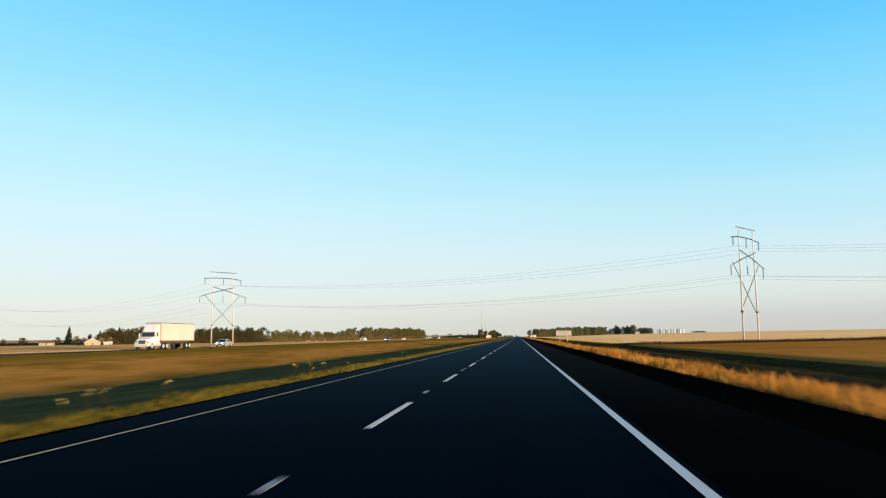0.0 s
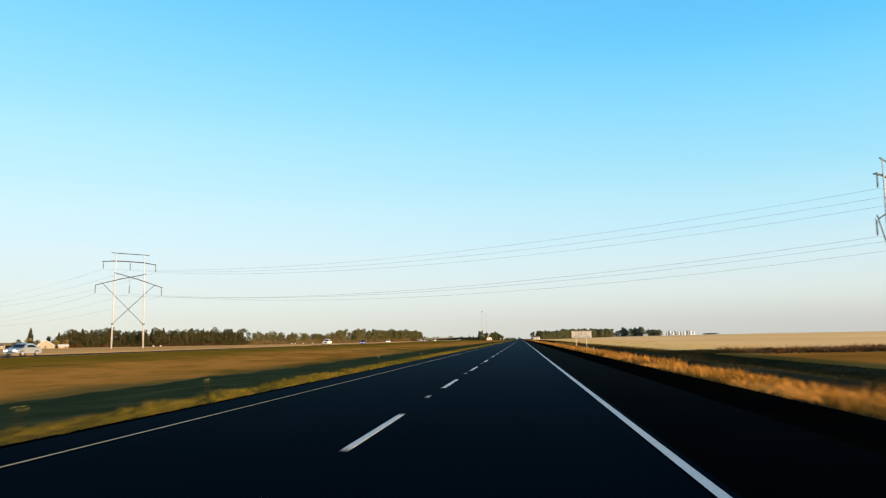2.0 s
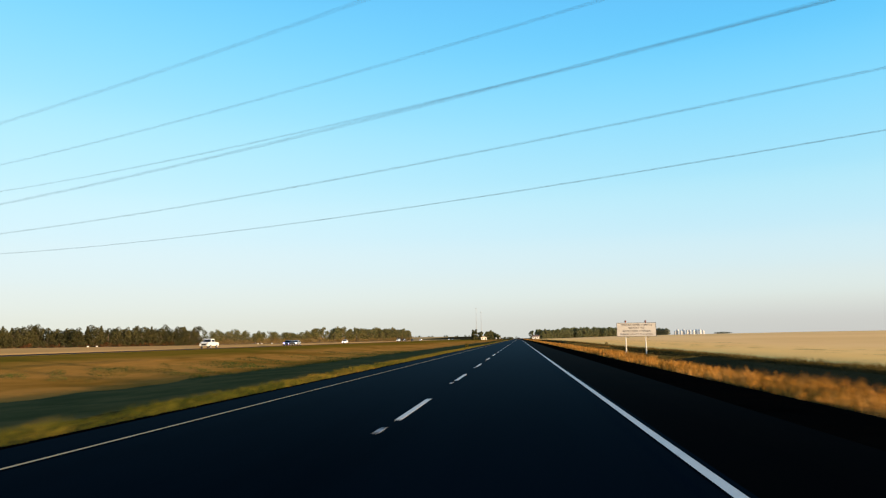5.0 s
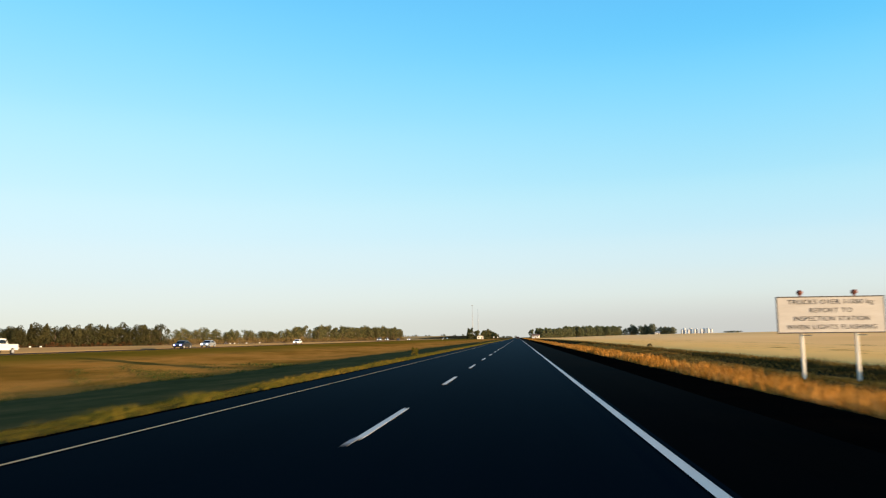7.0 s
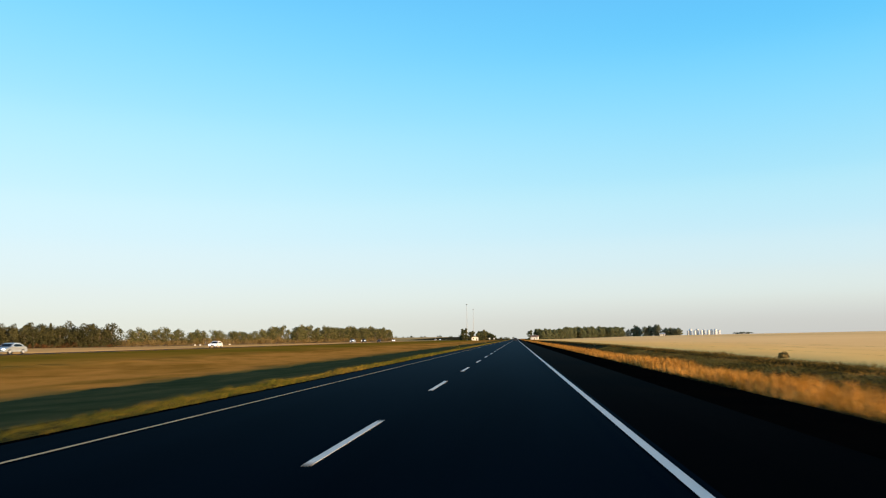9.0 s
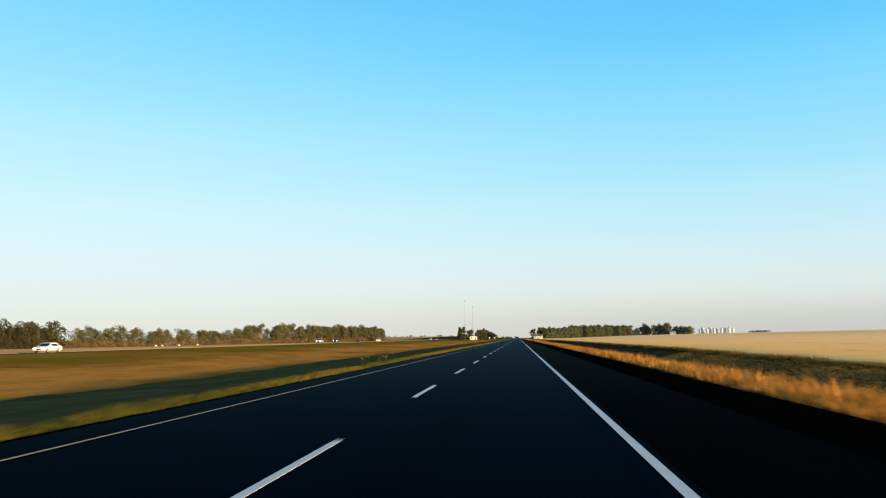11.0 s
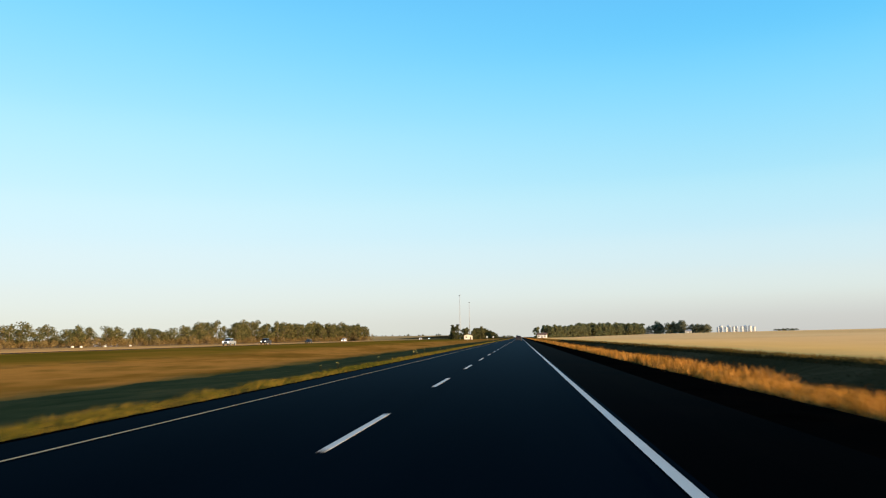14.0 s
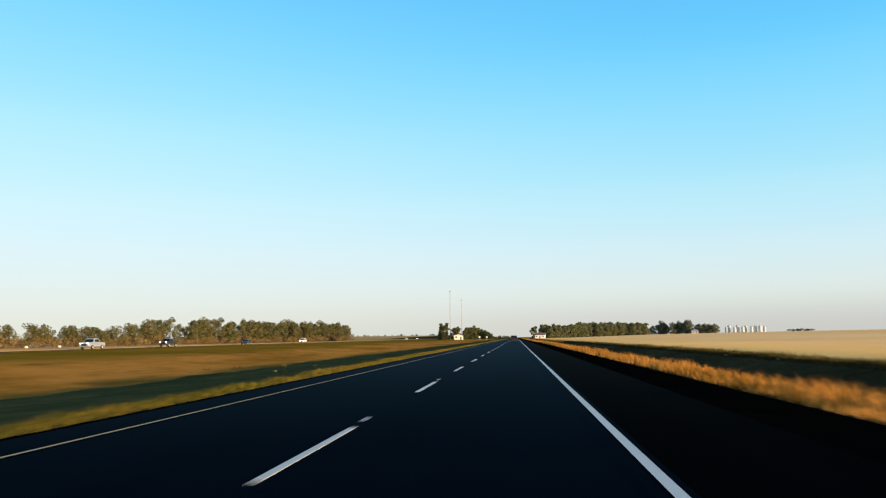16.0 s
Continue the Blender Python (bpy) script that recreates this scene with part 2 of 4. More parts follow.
leaf_brown = material("leaf_brown", [(0.15, 0.115, 0.045), (0.28, 0.205, 0.088)], 0.3, 2.5, 0.9, spread=0.5, through_light=0.25, spec=0.05)
bin_steel = material("bin_steel", [(0.48, 0.49, 0.50), (0.58, 0.59, 0.60)], 0.5, 5, 0.6)
petal_yellow = material("petal_yellow", [(0.60, 0.48, 0.10), (0.75, 0.64, 0.22)], 3.0, 20.0, 0.8, spread=0.3, through_light=0.3, spec=0.0)
bark = material("bark", [(0.10, 0.08, 0.06), (0.20, 0.16, 0.12)], 3.0, 15, 0.95, bump=0.6, bump_dist=0.05)
trailer_white = material("trailer_white", [(0.44, 0.42, 0.40), (0.52, 0.50, 0.48)], 0.4, 4, 0.5)
pole_pale = material("pole_pale", [(0.54, 0.53, 0.51), (0.64, 0.63, 0.61)], 0.5, 6, 0.75, bump=0.2, bump_dist=0.02)
steel_dark = material("steel_dark", [(0.05, 0.055, 0.06), (0.10, 0.105, 0.11)], 1.0, 8, 0.6, metal=0.4)
insulator = material("insulator", [(0.10, 0.14, 0.16), (0.16, 0.2, 0.22)], 2.0, 10, 0.4)
wire_metal = material("wire_metal", [(0.16, 0.17, 0.18), (0.22, 0.23, 0.24)], 1.0, 8, 0.6)
sign_white = material("sign_white", [(0.46, 0.43, 0.39), (0.55, 0.52, 0.48)], 0.8, 8, 0.6, stretch=(1, 1, 4))
ink_black = material("ink_black", [(0.03, 0.025, 0.02), (0.06, 0.05, 0.045)], 2, 10, 0.6)
beacon_red = material("beacon_red", [(0.16, 0.04, 0.02), (0.24, 0.07, 0.04)], 2, 10, 0.5)
wood_pale = material("wood_pale", [(0.70, 0.65, 0.55), (0.84, 0.79, 0.69)], 1.2, 12, 0.85, bump=0.3, bump_dist=0.01)
white_paint = material("white_paint", [(0.70, 0.69, 0.66), (0.80, 0.79, 0.76)], 0.6, 5, 0.45)
cream_panel = material("cream_panel", [(0.68, 0.64, 0.54), (0.80, 0.76, 0.66)], 0.4, 4, 0.5)
grey_metal = material("grey_metal", [(0.45, 0.46, 0.47), (0.60, 0.61, 0.62)], 0.5, 5, 0.45, metal=0.3)
mast_grey = material("mast_grey", [(0.30, 0.305, 0.31), (0.38, 0.385, 0.39)], 0.5, 5, 0.6)
dull_wall = material("dull_wall", [(0.30, 0.265, 0.21), (0.38, 0.335, 0.27)], 0.5, 5, 0.8)
silver_paint = material("silver_paint", [(0.42, 0.45, 0.47), (0.5, 0.53, 0.55)], 0.6, 5, 0.3, metal=0.5)
black_paint = material("black_paint", [(0.02, 0.02, 0.022), (0.035, 0.035, 0.038)], 0.6, 5, 0.3)
rubber = material("rubber", [(0.015, 0.015, 0.015), (0.03, 0.03, 0.03)], 2, 12, 0.9)
glass_dark = material("glass_dark", [(0.02, 0.025, 0.03), (0.03, 0.035, 0.04)], 1, 5, 0.08, spec=0.6)
brown_roof = material("brown_roof", [(0.14, 0.09, 0.07), (0.2, 0.13, 0.1)], 0.5, 6, 0.9)
headlamp = lamp_material("headlamp", (1.0, 0.95, 0.85), 6.0)
headlamp_blue = lamp_material("headlamp_blue", (0.35, 0.30, 1.0), 8.0)
tail_red = lamp_material("tail_red", (0.12, 0.03, 0.02), 0.005)

# ---- building helpers ----


def part(name, bm, mat, parent=None, label="", smooth=False):
    me = bpy.data.meshes.new(name)
    bm.to_mesh(me)
    bm.free()
    me.materials.append(mat)
    if smooth:
        me.polygons.foreach_set("use_smooth", [True] * len(me.polygons))
    ob = new(name, me)
    ob.parent = parent
    if label:
        ob["label"] = label
    return ob


def empty(name, m, label, category, group="", kind=""):
    ob = new(name)
    ob.matrix_world = m
    return tagged(ob, label, category, group, kind)


def box(bm, x0, x1, y0, y1, z0, z1, bevel=0.0, m=None):
    made = bmesh.ops.create_cube(bm, size=1.0)["verts"]
    for v in made:
        v.co = Vector((x0 + (v.co.x + 0.5) * (x1 - x0), y0 + (v.co.y + 0.5) * (y1 - y0), z0 + (v.co.z + 0.5) * (z1 - z0)))
    if bevel:
        edges = list({e for v in made for e in v.link_edges})
        made = bmesh.ops.bevel(bm, geom=edges, offset=bevel, segments=2, affect="EDGES")["verts"]
    if m:
        bmesh.ops.transform(bm, matrix=m, verts=made)
    return made


def tube(bm, points, radii, sides=8):
    """A closed tube through the points."""
    rings = []
    for i, p in enumerate(points):
        p = Vector(p)
        a, b = Vector(points[max(0, i - 1)]), Vector(points[min(len(points) - 1, i + 1)])
        q = (b - a).to_track_quat("Z", "Y")
        rings.append([bm.verts.new(p + q @ Vector((radii[i] * math.cos(k * math.tau / sides), radii[i] * math.sin(k * math.tau / sides), 0)))
                      for k in range(sides)])
    for r0, r1 in zip(rings, rings[1:]):
        for k in range(sides):
            bm.faces.new((r0[k], r0[(k + 1) % sides], r1[(k + 1) % sides], r1[k]))
    bm.faces.new(list(reversed(rings[0])))
    bm.faces.new(rings[-1])


def prism(bm, outline, x0, x1, taper=None):
    """An outline in (y, z) drawn across from x0 to x1; taper(y, z) gives the share of the width there."""
    f = taper or (lambda y, z: 1.0)
    mid, half = (x0 + x1) / 2, (x1 - x0) / 2
    a = [bm.verts.new((mid - half * f(y, z), y, z)) for y, z in outline]
    b = [bm.verts.new((mid + half * f(y, z), y, z)) for y, z in outline]
    n = len(outline)
    fs = [bm.faces.new(a), bm.faces.new(list(reversed(b)))]
    for i in range(n):
        fs.append(bm.faces.new((a[i], b[i], b[(i + 1) % n], a[(i + 1) % n])))
    bmesh.ops.recalc_face_normals(bm, faces=fs)


def flat_mesh(name, verts, faces, mat, parent=None):
    me = bpy.data.meshes.new(name)
    verts, faces = np.asarray(verts, np.float32), np.asarray(faces, np.int32)
    k = faces.shape[1]
    me.vertices.add(len(verts))
    me.vertices.foreach_set("co", verts.ravel())
    me.loops.add(faces.size)
    me.loops.foreach_set("vertex_index", faces.ravel())
    me.polygons.add(len(faces))
    me.polygons.foreach_set("loop_start", np.arange(0, faces.size, k, dtype=np.int32))
    me.polygons.foreach_set("loop_total", np.full(len(faces), k, np.int32))
    me.update(calc_edges=True)
    me.materials.append(mat)
    ob = new(name, me)
    ob.parent = parent
    return ob


# ---- the lie of the land ----
PROFILE = [(-5000, 0.0), (-400, 0.1), (-120, -0.06), (-46.4, -0.06), (-44.5, -0.08), (-40, -0.22), (-31, -0.62), (-25, -0.86),
           (-20, -0.88), (-15, -0.62), (-10, -0.25), (-8.0, -0.08), (-7.0, -0.05), (-6.9, -0.07), (3.9, -0.07), (4.0, -0.06), (5.4, -0.09), (6.2, -0.12), (8.0, -0.25), (10.5, -0.75),
           (12.5, -0.95), (14.2, -0.80), (16.0, -0.25), (17.3, 0.0), (60, 0.10)]
RISE = [(60, 0.0), (185, 2.7), (300, 4.2), (500, 5.2), (1500, 6.9), (5000, 6.9)]
PX, PZ = np.array([p[0] for p in PROFILE]), np.array([p[1] for p in PROFILE])
RX, RZ = np.array([p[0] for p in RISE]), np.array([p[1] for p in RISE])


def land(x, y):
    """The height of the ground; the grain field swells up farther along the road."""
    z = np.interp(x, PX, PZ)
    wave = 0.03 * np.sin(y * 0.55 + 1.7 * np.sin(x * 0.35)) + 0.035 * np.sin(y * 0.19 + x * 0.4 + 2 * np.sin(y * 0.07)) + 0.022 * np.sin(y * 1.3 + 2.2 * np.sin(x * 0.9 + y * 0.11))
    z = z + wave * np.interp(x, [-40, -33, -12, -9], [0, 1, 1, 0])
    dip = np.interp(y, [110, 150, 235, 300, 370, 430, 600], [0.60, 0.52, 0.5, 0.5, 0.35, 0.2, 0.2])
    z = z - dip * np.interp(x, [14.5, 17.3, 30, 90], [0, 1, 1, 0])
    z = z - 0.30 * np.interp(x, [14.5, 17.0, 19.2, 20.6], [0, 1, 1, 0]) * np.interp(y, [132, 150], [1, 0])
    z = z - 0.42 * np.interp(x, [14.3, 15.2, 16.5, 17.8], [0, 1, 1, 0]) * np.interp(y, [225, 240, 275, 300], [0, 1, 1, 0])
    z = z + np.interp(x, [-170, -90], [1, 0]) * np.interp(y, [1300, 2600, 5000], [0, 9, 12])
    z = z - np.interp(x, [-330, -230, -100], [1.8, 1.5, 0])
    return z + np.interp(x, RX, RZ) * np.interp(y, [100, 350, 1000], [0.25, 0.35, 1.0])


def far_edge(y):
    """The near edge of the far carriageway, which bears away slowly."""
    return np.interp(y, [0, 70, 290, 520, 650, 800, 1100, 2600], [-47.5, -48.6, -54, -62, -68, -74, -82, -110])


xs = np.unique(np.concatenate([PX, RX, [-330, -230, -170, -130, -100, -90], [14.5, 19.2, 20.6, 22, 30, 45, 90], np.arange(-46, -7, 1.5), np.arange(5, 20, 0.75), np.arange(60, 900, 60)]))
ys = np.concatenate([[-900, -300], np.arange(-60, 900, 3.0), np.arange(900, 2000, 60), np.arange(2000, 4800, 300)])
rng = np.random.default_rng(3)
gx, gy = np.meshgrid(xs, ys)
gz = land(gx, gy)
soft_ground = ((gx < -8.5) & (gx > -45)) | ((gx > 6.5) & (gx < 300))
gz = gz + np.where(soft_ground, rng.normal(0, 0.006, gx.shape), 0)
nx, ny = len(xs), len(ys)
idx = np.arange(nx * ny).reshape(ny, nx)
quads = np.stack([idx[:-1, :-1], idx[:-1, 1:], idx[1:, 1:], idx[1:, :-1]], -1).reshape(-1, 4)
tagged(flat_mesh("ground", np.stack([gx, gy, gz], -1).reshape(-1, 3), quads, soil), "flat dry prairie ground with shallow grassy ditches", "ground", kind="structure")

# ---- the carriageways ----
ROAD_Y0, ROAD_Y1 = -120.0, 2600.0


def slab(name, x0, x1, z, depth, mat, label, category, shift=None):
    bm = bmesh.new()
    ny_ = 60
    rows_ = []
    for j in range(ny_ + 1):
        y = ROAD_Y0 + (ROAD_Y1 - ROAD_Y0) * j / ny_
        s_ = float(shift(y)) if shift else 0.0
        rows_.append([bm.verts.new((c[0] + s_, c[1], c[2])) for c in ((x0 - 0.12, y, z - depth), (x0, y, z), ((x0 + x1) / 2, y, z + 0.012), (x1, y, z), (x1 + 0.12, y, z - depth))])
    for a, b in zip(rows_, rows_[1:]):
        for k in range(4):
            bm.faces.new((a[k], a[k + 1], b[k + 1], b[k]))
    return tagged(part(name, bm, mat), label, category, kind="structure")


road = slab("road", -6.92, 1.74, -0.006, 0.2, asphalt, "asphalt carriageway with painted lines, its colour blackened as if in shade", "road")
slab("paved_shoulder", 1.65, 4.0, -0.016, 0.2, asphalt_shoulder_shade, "asphalt shoulder beside the white line, its colour blackened as if in shade", "shoulder")
slab("far_road", -10.8, -0.2, -0.006, 0.2, asphalt_old, "grey asphalt carriageway for oncoming traffic", "road", far_edge)
slab("gravel_shoulder", 3.9, 5.75, -0.034, 0.15, gravel, "gravel shoulder beside the asphalt, its colour blackened as if in shade", "shoulder")
slab("gravel_edge", -7.2, -6.85, -0.024, 0.15, gravel, "gravel edge beside the asphalt, its colour blackened as if in shade", "shoulder")


def line(name, x, w, mat, parent, y0=ROAD_Y0, y1=ROAD_Y1, z=0.0):
    n_ = 120
    y = np.linspace(y0, y1, n_ + 1)
    r = np.random.default_rng(int(abs(x) * 100))
    a = x - w / 2 + r.normal(0, 0.004, n_ + 1)
    b = x + w / 2 + r.normal(0, 0.004, n_ + 1)
    v = np.concatenate([np.stack([a, y, np.full(n_ + 1, z + 0.012)], -1), np.stack([b, y, np.full(n_ + 1, z + 0.012)], -1)])
    f = [(i, n_ + 1 + i, n_ + 2 + i, i + 1) for i in range(n_)]
    return flat_mesh(name, v, f, mat, parent)


line("edge_line", 1.573, 0.125, paint_white, road)["label"] = "solid white edge line"
line("median_line", -5.827, 0.062, paint_yellow, road)["label"] = "solid yellow edge line"


def dash_mesh(length, w=0.115):
    bm = bmesh.new()
    box(bm, -w / 2, w / 2, -length, 0, 0.008, 0.0115)
    me = bpy.data.meshes.new("lane_dash")
    bm.to_mesh(me)
    bm.free()
    me.materials.append(paint_white)
    return me


dash = dash_mesh(4.42)
for k in range(-4, 110):
    y = 4.0 + 12 * k
    d = new("lane_dash", dash)
    d.parent, d.location = road, (-2.286, y, 0)
worn_bm = bmesh.new()
box(worn_bm, -0.05, 0.05, -0.28, 0.28, 0.006, 0.0105)
worn_me = bpy.data.meshes.new("worn_mark")
worn_bm.to_mesh(worn_me)
worn_bm.free()
worn_me.materials.append(paint_worn)
worn_y = [19.2 - 12.1] + [19.2 + 12.24 * k for k in range(0, 18)] + [484.9 + 12.15 * k for k in range(0, 4)] + [33.0, 95.3]
for y in worn_y:
    d = new("worn_mark", worn_me)
    d.parent, d.location = road, (-2.33, y, 0)

# ---- grasses ----


def blades(name, n, xr, yr, height, width, mat, seed, lean=0.35, clump=0.0, fine=True, shift=None):
    """A stand of grass: n bent blades, rooted on the land between xr and yr."""
    r = np.random.default_rng(seed)
    step = math.sqrt((xr[1] - xr[0]) * (yr[1] - yr[0]) / n)
    nx_ = max(1, round((xr[1] - xr[0]) / step))
    ny_ = n // nx_
    n = nx_ * ny_
    x = xr[0] + (xr[1] - xr[0]) * (np.tile(np.arange(nx_), ny_) + r.random(n)) / nx_
    y = yr[0] + (yr[1] - yr[0]) * (np.repeat(np.arange(ny_), nx_) + r.random(n)) / ny_
    if shift:
        x = x + shift(y)
    patch = 0.5 + 0.5 * np.sin(y * 0.9 + 2.1 * np.sin(y * 0.37 + x * 0.6) + x * 1.3) * np.sin(y * 0.13 + x * 0.31 + 1.7 * np.sin(y * 0.045))
    h = height[0] + (height[1] - height[0]) * r.random(n) ** 1.3
    h = h * (1 - clump + clump * 2 * patch)
    w = width * (0.6 + 0.8 * r.random(n))
    a = r.random(n) * math.tau
    dx, dy = np.cos(a) * w / 2, np.sin(a) * w / 2
    b = r.random(n) * math.tau
    l = lean * h * (0.4 + r.random(n))
    lx, ly = np.cos(b) * l, np.sin(b) * l
    z = land(x, y) - 0.03
    if not fine:
        v = np.stack([np.stack([x - dx, y - dy, z], -1), np.stack([x + dx, y + dy, z], -1), np.stack([x + lx, y + ly, z + h], -1)], 1)
        return flat_mesh(name, v.reshape(-1, 3), np.arange(3 * n).reshape(n, 3), mat)
    v = np.empty((n, 5, 3))
    v[:, 0] = np.stack([x - dx, y - dy, z], -1)
    v[:, 1] = np.stack([x + dx, y + dy, z], -1)
    v[:, 2] = np.stack([x + dx * 0.9 + lx * 0.35, y + dy * 0.9 + ly * 0.35, z + h * 0.6], -1)
    v[:, 3] = np.stack([x - dx * 0.9 + lx * 0.35, y - dy * 0.9 + ly * 0.35, z + h * 0.6], -1)
    v[:, 4] = np.stack([x + lx, y + ly, z + h], -1)
    i = np.arange(n)[:, None] * 5
    f = np.concatenate([i + [0, 1, 2], i + [0, 2, 3], i + [3, 2, 4]])
    return flat_mesh(name, v.reshape(-1, 3), f, mat)


def stand(name, label, category, sets):
    """One stand of stuff out of several sets of blades."""
    first = None
    for s in sets:
        ob = blades(name, **s)
        if first is None:
            first = ob
            tagged(first, label, category, kind="stuff")
        else:
            ob.parent = first
            ob["kind"] = "stuff"
            tagged(ob, label)
    return first


stand("verge_grass", "tall dry orange grass along the road shoulder", "grass", [
    dict(n=120000, xr=(6.0, 8.4), yr=(-10, 700), height=(0.17, 0.44), width=0.036, mat=grass_orange, seed=11, clump=0.6),
    dict(n=45000, xr=(5.6, 6.4), yr=(-10, 700), height=(0.05, 0.14), width=0.035, mat=grass_shade_dark, seed=14, clump=0.45),
    dict(n=45000, xr=(5.8, 8.4), yr=(700, 1700), height=(0.25, 0.5), width=0.12, mat=grass_orange, seed=12, clump=0.3, fine=False)])
stand("roadside_grass", "yellow-green grass and weeds along the median edge", "grass", [
    dict(n=95000, xr=(-8.4, -7.1), yr=(0, 720), height=(0.05, 0.17), width=0.032, mat=grass_yellow, seed=21, clump=0.28),
    dict(n=36000, xr=(-8.9, -7.9), yr=(0, 720), height=(0.05, 0.20), width=0.032, mat=grass_yellow, seed=23, clump=0.38),
    dict(n=40000, xr=(-8.7, -7.1), yr=(720, 1700), height=(0.08, 0.22), width=0.12, mat=grass_yellow, seed=22, clump=0.5, fine=False)])
stand("median_grass", "mown green and tan grass in the wide median", "grass", [
    dict(n=110000, xr=(-24, -8.5), yr=(10, 760), height=(0.03, 0.09), width=0.08, mat=grass_green, seed=31, clump=0.12, fine=False),
    dict(n=100000, xr=(-36, -19), yr=(20, 820), height=(0.09, 0.15), width=0.07, mat=grass_median, seed=32, clump=0.06, fine=False),
    dict(n=70000, xr=(-47.5, -33), yr=(20, 820), height=(0.09, 0.15), width=0.08, mat=grass_median, seed=34, clump=0.06, fine=False),
    dict(n=60000, xr=(-46.4, -8.5), yr=(760, 1700), height=(0.08, 0.13), width=0.25, mat=grass_median, seed=33, clump=0.06, fine=False)])
stand("ditch_grass", "rough grass on the bank of the ditch", "grass", [
    dict(n=30000, xr=(17.4, 20.4), yr=(5, 147), height=(0.05, 0.14), width=0.08, mat=grass_shade_dark, seed=45, clump=0.3, fine=False),
    dict(n=80000, xr=(8.4, 17.4), yr=(5, 760), height=(0.05, 0.15), width=0.09, mat=grass_shade_dark, seed=41, clump=0.3, fine=False),
    dict(n=90000, xr=(16.3, 18.0), yr=(5, 760), height=(0.08, 0.20), width=0.09, mat=grass_shade_dark, seed=42, clump=0.4, fine=False),
    dict(n=70000, xr=(10.5, 17.3), yr=(228, 420), height=(0.07, 0.18), width=0.09, mat=grass_orange, seed=44, clump=0.35, fine=False),
    dict(n=40000, xr=(8.2, 18.6), yr=(760, 1700), height=(0.12, 0.3), width=0.25, mat=grass_brown, seed=43, clump=0.3, fine=False)])


def rows_of(name, xv, y0, y1, step, base, rise, mat, label, category, seed, parent=None, far=(1e9, 1.0), across=None, thin=None):
    """Low ridges of stalks, drilled or mown across the field, with ragged tops; far = (from y on, coarser step); thin(x) is the share of the height at x."""
    r = np.random.default_rng(seed)
    xv = np.asarray(xv, float)
    cuts = [y0]
    while cuts[-1] < y1:
        cuts.append(cuts[-1] + (step if cuts[-1] < far[0] else far[1]) * r.uniform(0.85, 1.15))
    cuts = np.array(cuts)
    gap = np.diff(cuts, append=cuts[-1] + step)
    Y = np.stack([cuts, cuts + gap * 0.14], 1).ravel()
    H = np.tile([base, base + rise], len(cuts))
    X, Yg = np.meshgrid(xv, Y)
    wig = 0.15 * np.repeat(gap, 2)[:, None]
    Yg = Yg + wig * np.repeat(r.uniform(-1, 1, (len(cuts), len(xv))), 2, 0)
    X = across(X, Yg) if across else X
    Z = land(X, Yg) + H[:, None] * (thin(X) if thin else 1.0) + rise * 0.025 * r.uniform(-1, 1, X.shape)
    sunk = land(X, Yg) - 0.1
    for edge in (np.s_[0, :], np.s_[-1, :], np.s_[:, 0], np.s_[:, -1]):
        Z[edge] = sunk[edge]
    k = np.arange(X.size).reshape(X.shape)
    q = np.stack([k[:-1, :-1], k[:-1, 1:], k[1:, 1:], k[1:, :-1]], -1).reshape(-1, 4)
    ob = flat_mesh(name, np.stack([X, Yg, Z], -1).reshape(-1, 3), q, mat, parent)
    return tagged(ob, label, category, kind="stuff")


slope_x = -np.array([8.9, 9.3, 12, 15, 18.7, 19.0])[::-1]
rows_of("median_slope", slope_x, -80, 1500, 0.6, 0.01, 0.06, grass_green, "short green grass on the shaded median slope", "grass", 38, None, (850, 1.2))
lush = blades("lush_grass", 26000, (-31, -18), (195, 283), (0.07, 0.24), 0.10, grass_lush, 39, clump=0.7, fine=False)
tagged(lush, "rank dark green grass in a wet hollow of the median", "grass", kind="stuff")
tan_x = -np.array([18.6, 19, 22, 25, 28, 31, 34, 36.5, 36.9])[::-1]
rows_of("median_swath", tan_x, -80, 1500, 0.6, 0.02, 0.10, grass_median, "tan mown grass in the bottom of the median", "grass", 35, None, (850, 1.2))
olive_u = np.array([-0.03, 0.0, 0.2, 0.4, 0.6, 0.8, 0.97, 1.0])
rows_of("median_bank", olive_u[::-1], -80, 1500, 0.6, 0.02, 0.10, grass_median, "olive mown grass on the median bank", "grass", 36, None, (850, 1.2),
        lambda u, y: -33.5 + u * (far_edge(y) + 0.1 + 33.5))
shoulder_grass = blades("far_verge_grass", 60000, (0.05, 1.8), (20, 1100), (0.16, 0.24), 0.14, grass_olive, 37, clump=0.08, fine=False, shift=far_edge)
tagged(shoulder_grass, "rough olive grass along the far carriageway", "grass", kind="stuff")
pasture_x = np.concatenate([[20.2, 20.6], np.arange(24, 175, 5.0), np.arange(180, 700, 40.0)])
pasture = rows_of("pasture_grass", pasture_x, -80, 147, 0.7, 0.0, 0.12, grass_brown, "olive-brown pasture grass beside the pylon", "grass", 51)
tuft = blades("pasture_tufts", 60000, (20.4, 170), (20, 147), (0.10, 0.17), 0.10, grass_brown, 52, clump=0.1, fine=False)
tuft.parent = pasture
tagged(tuft, "short tufts of brown grass", kind="stuff")
weedy = blades("weed_strip", 60000, (24, 170), (145, 164), (0.22, 0.62), 0.09, leaf_rust, 53, clump=0.5, fine=False)
weedy.parent = pasture
tagged(weedy, "rank rust-brown weeds between pasture and grain", kind="stuff")
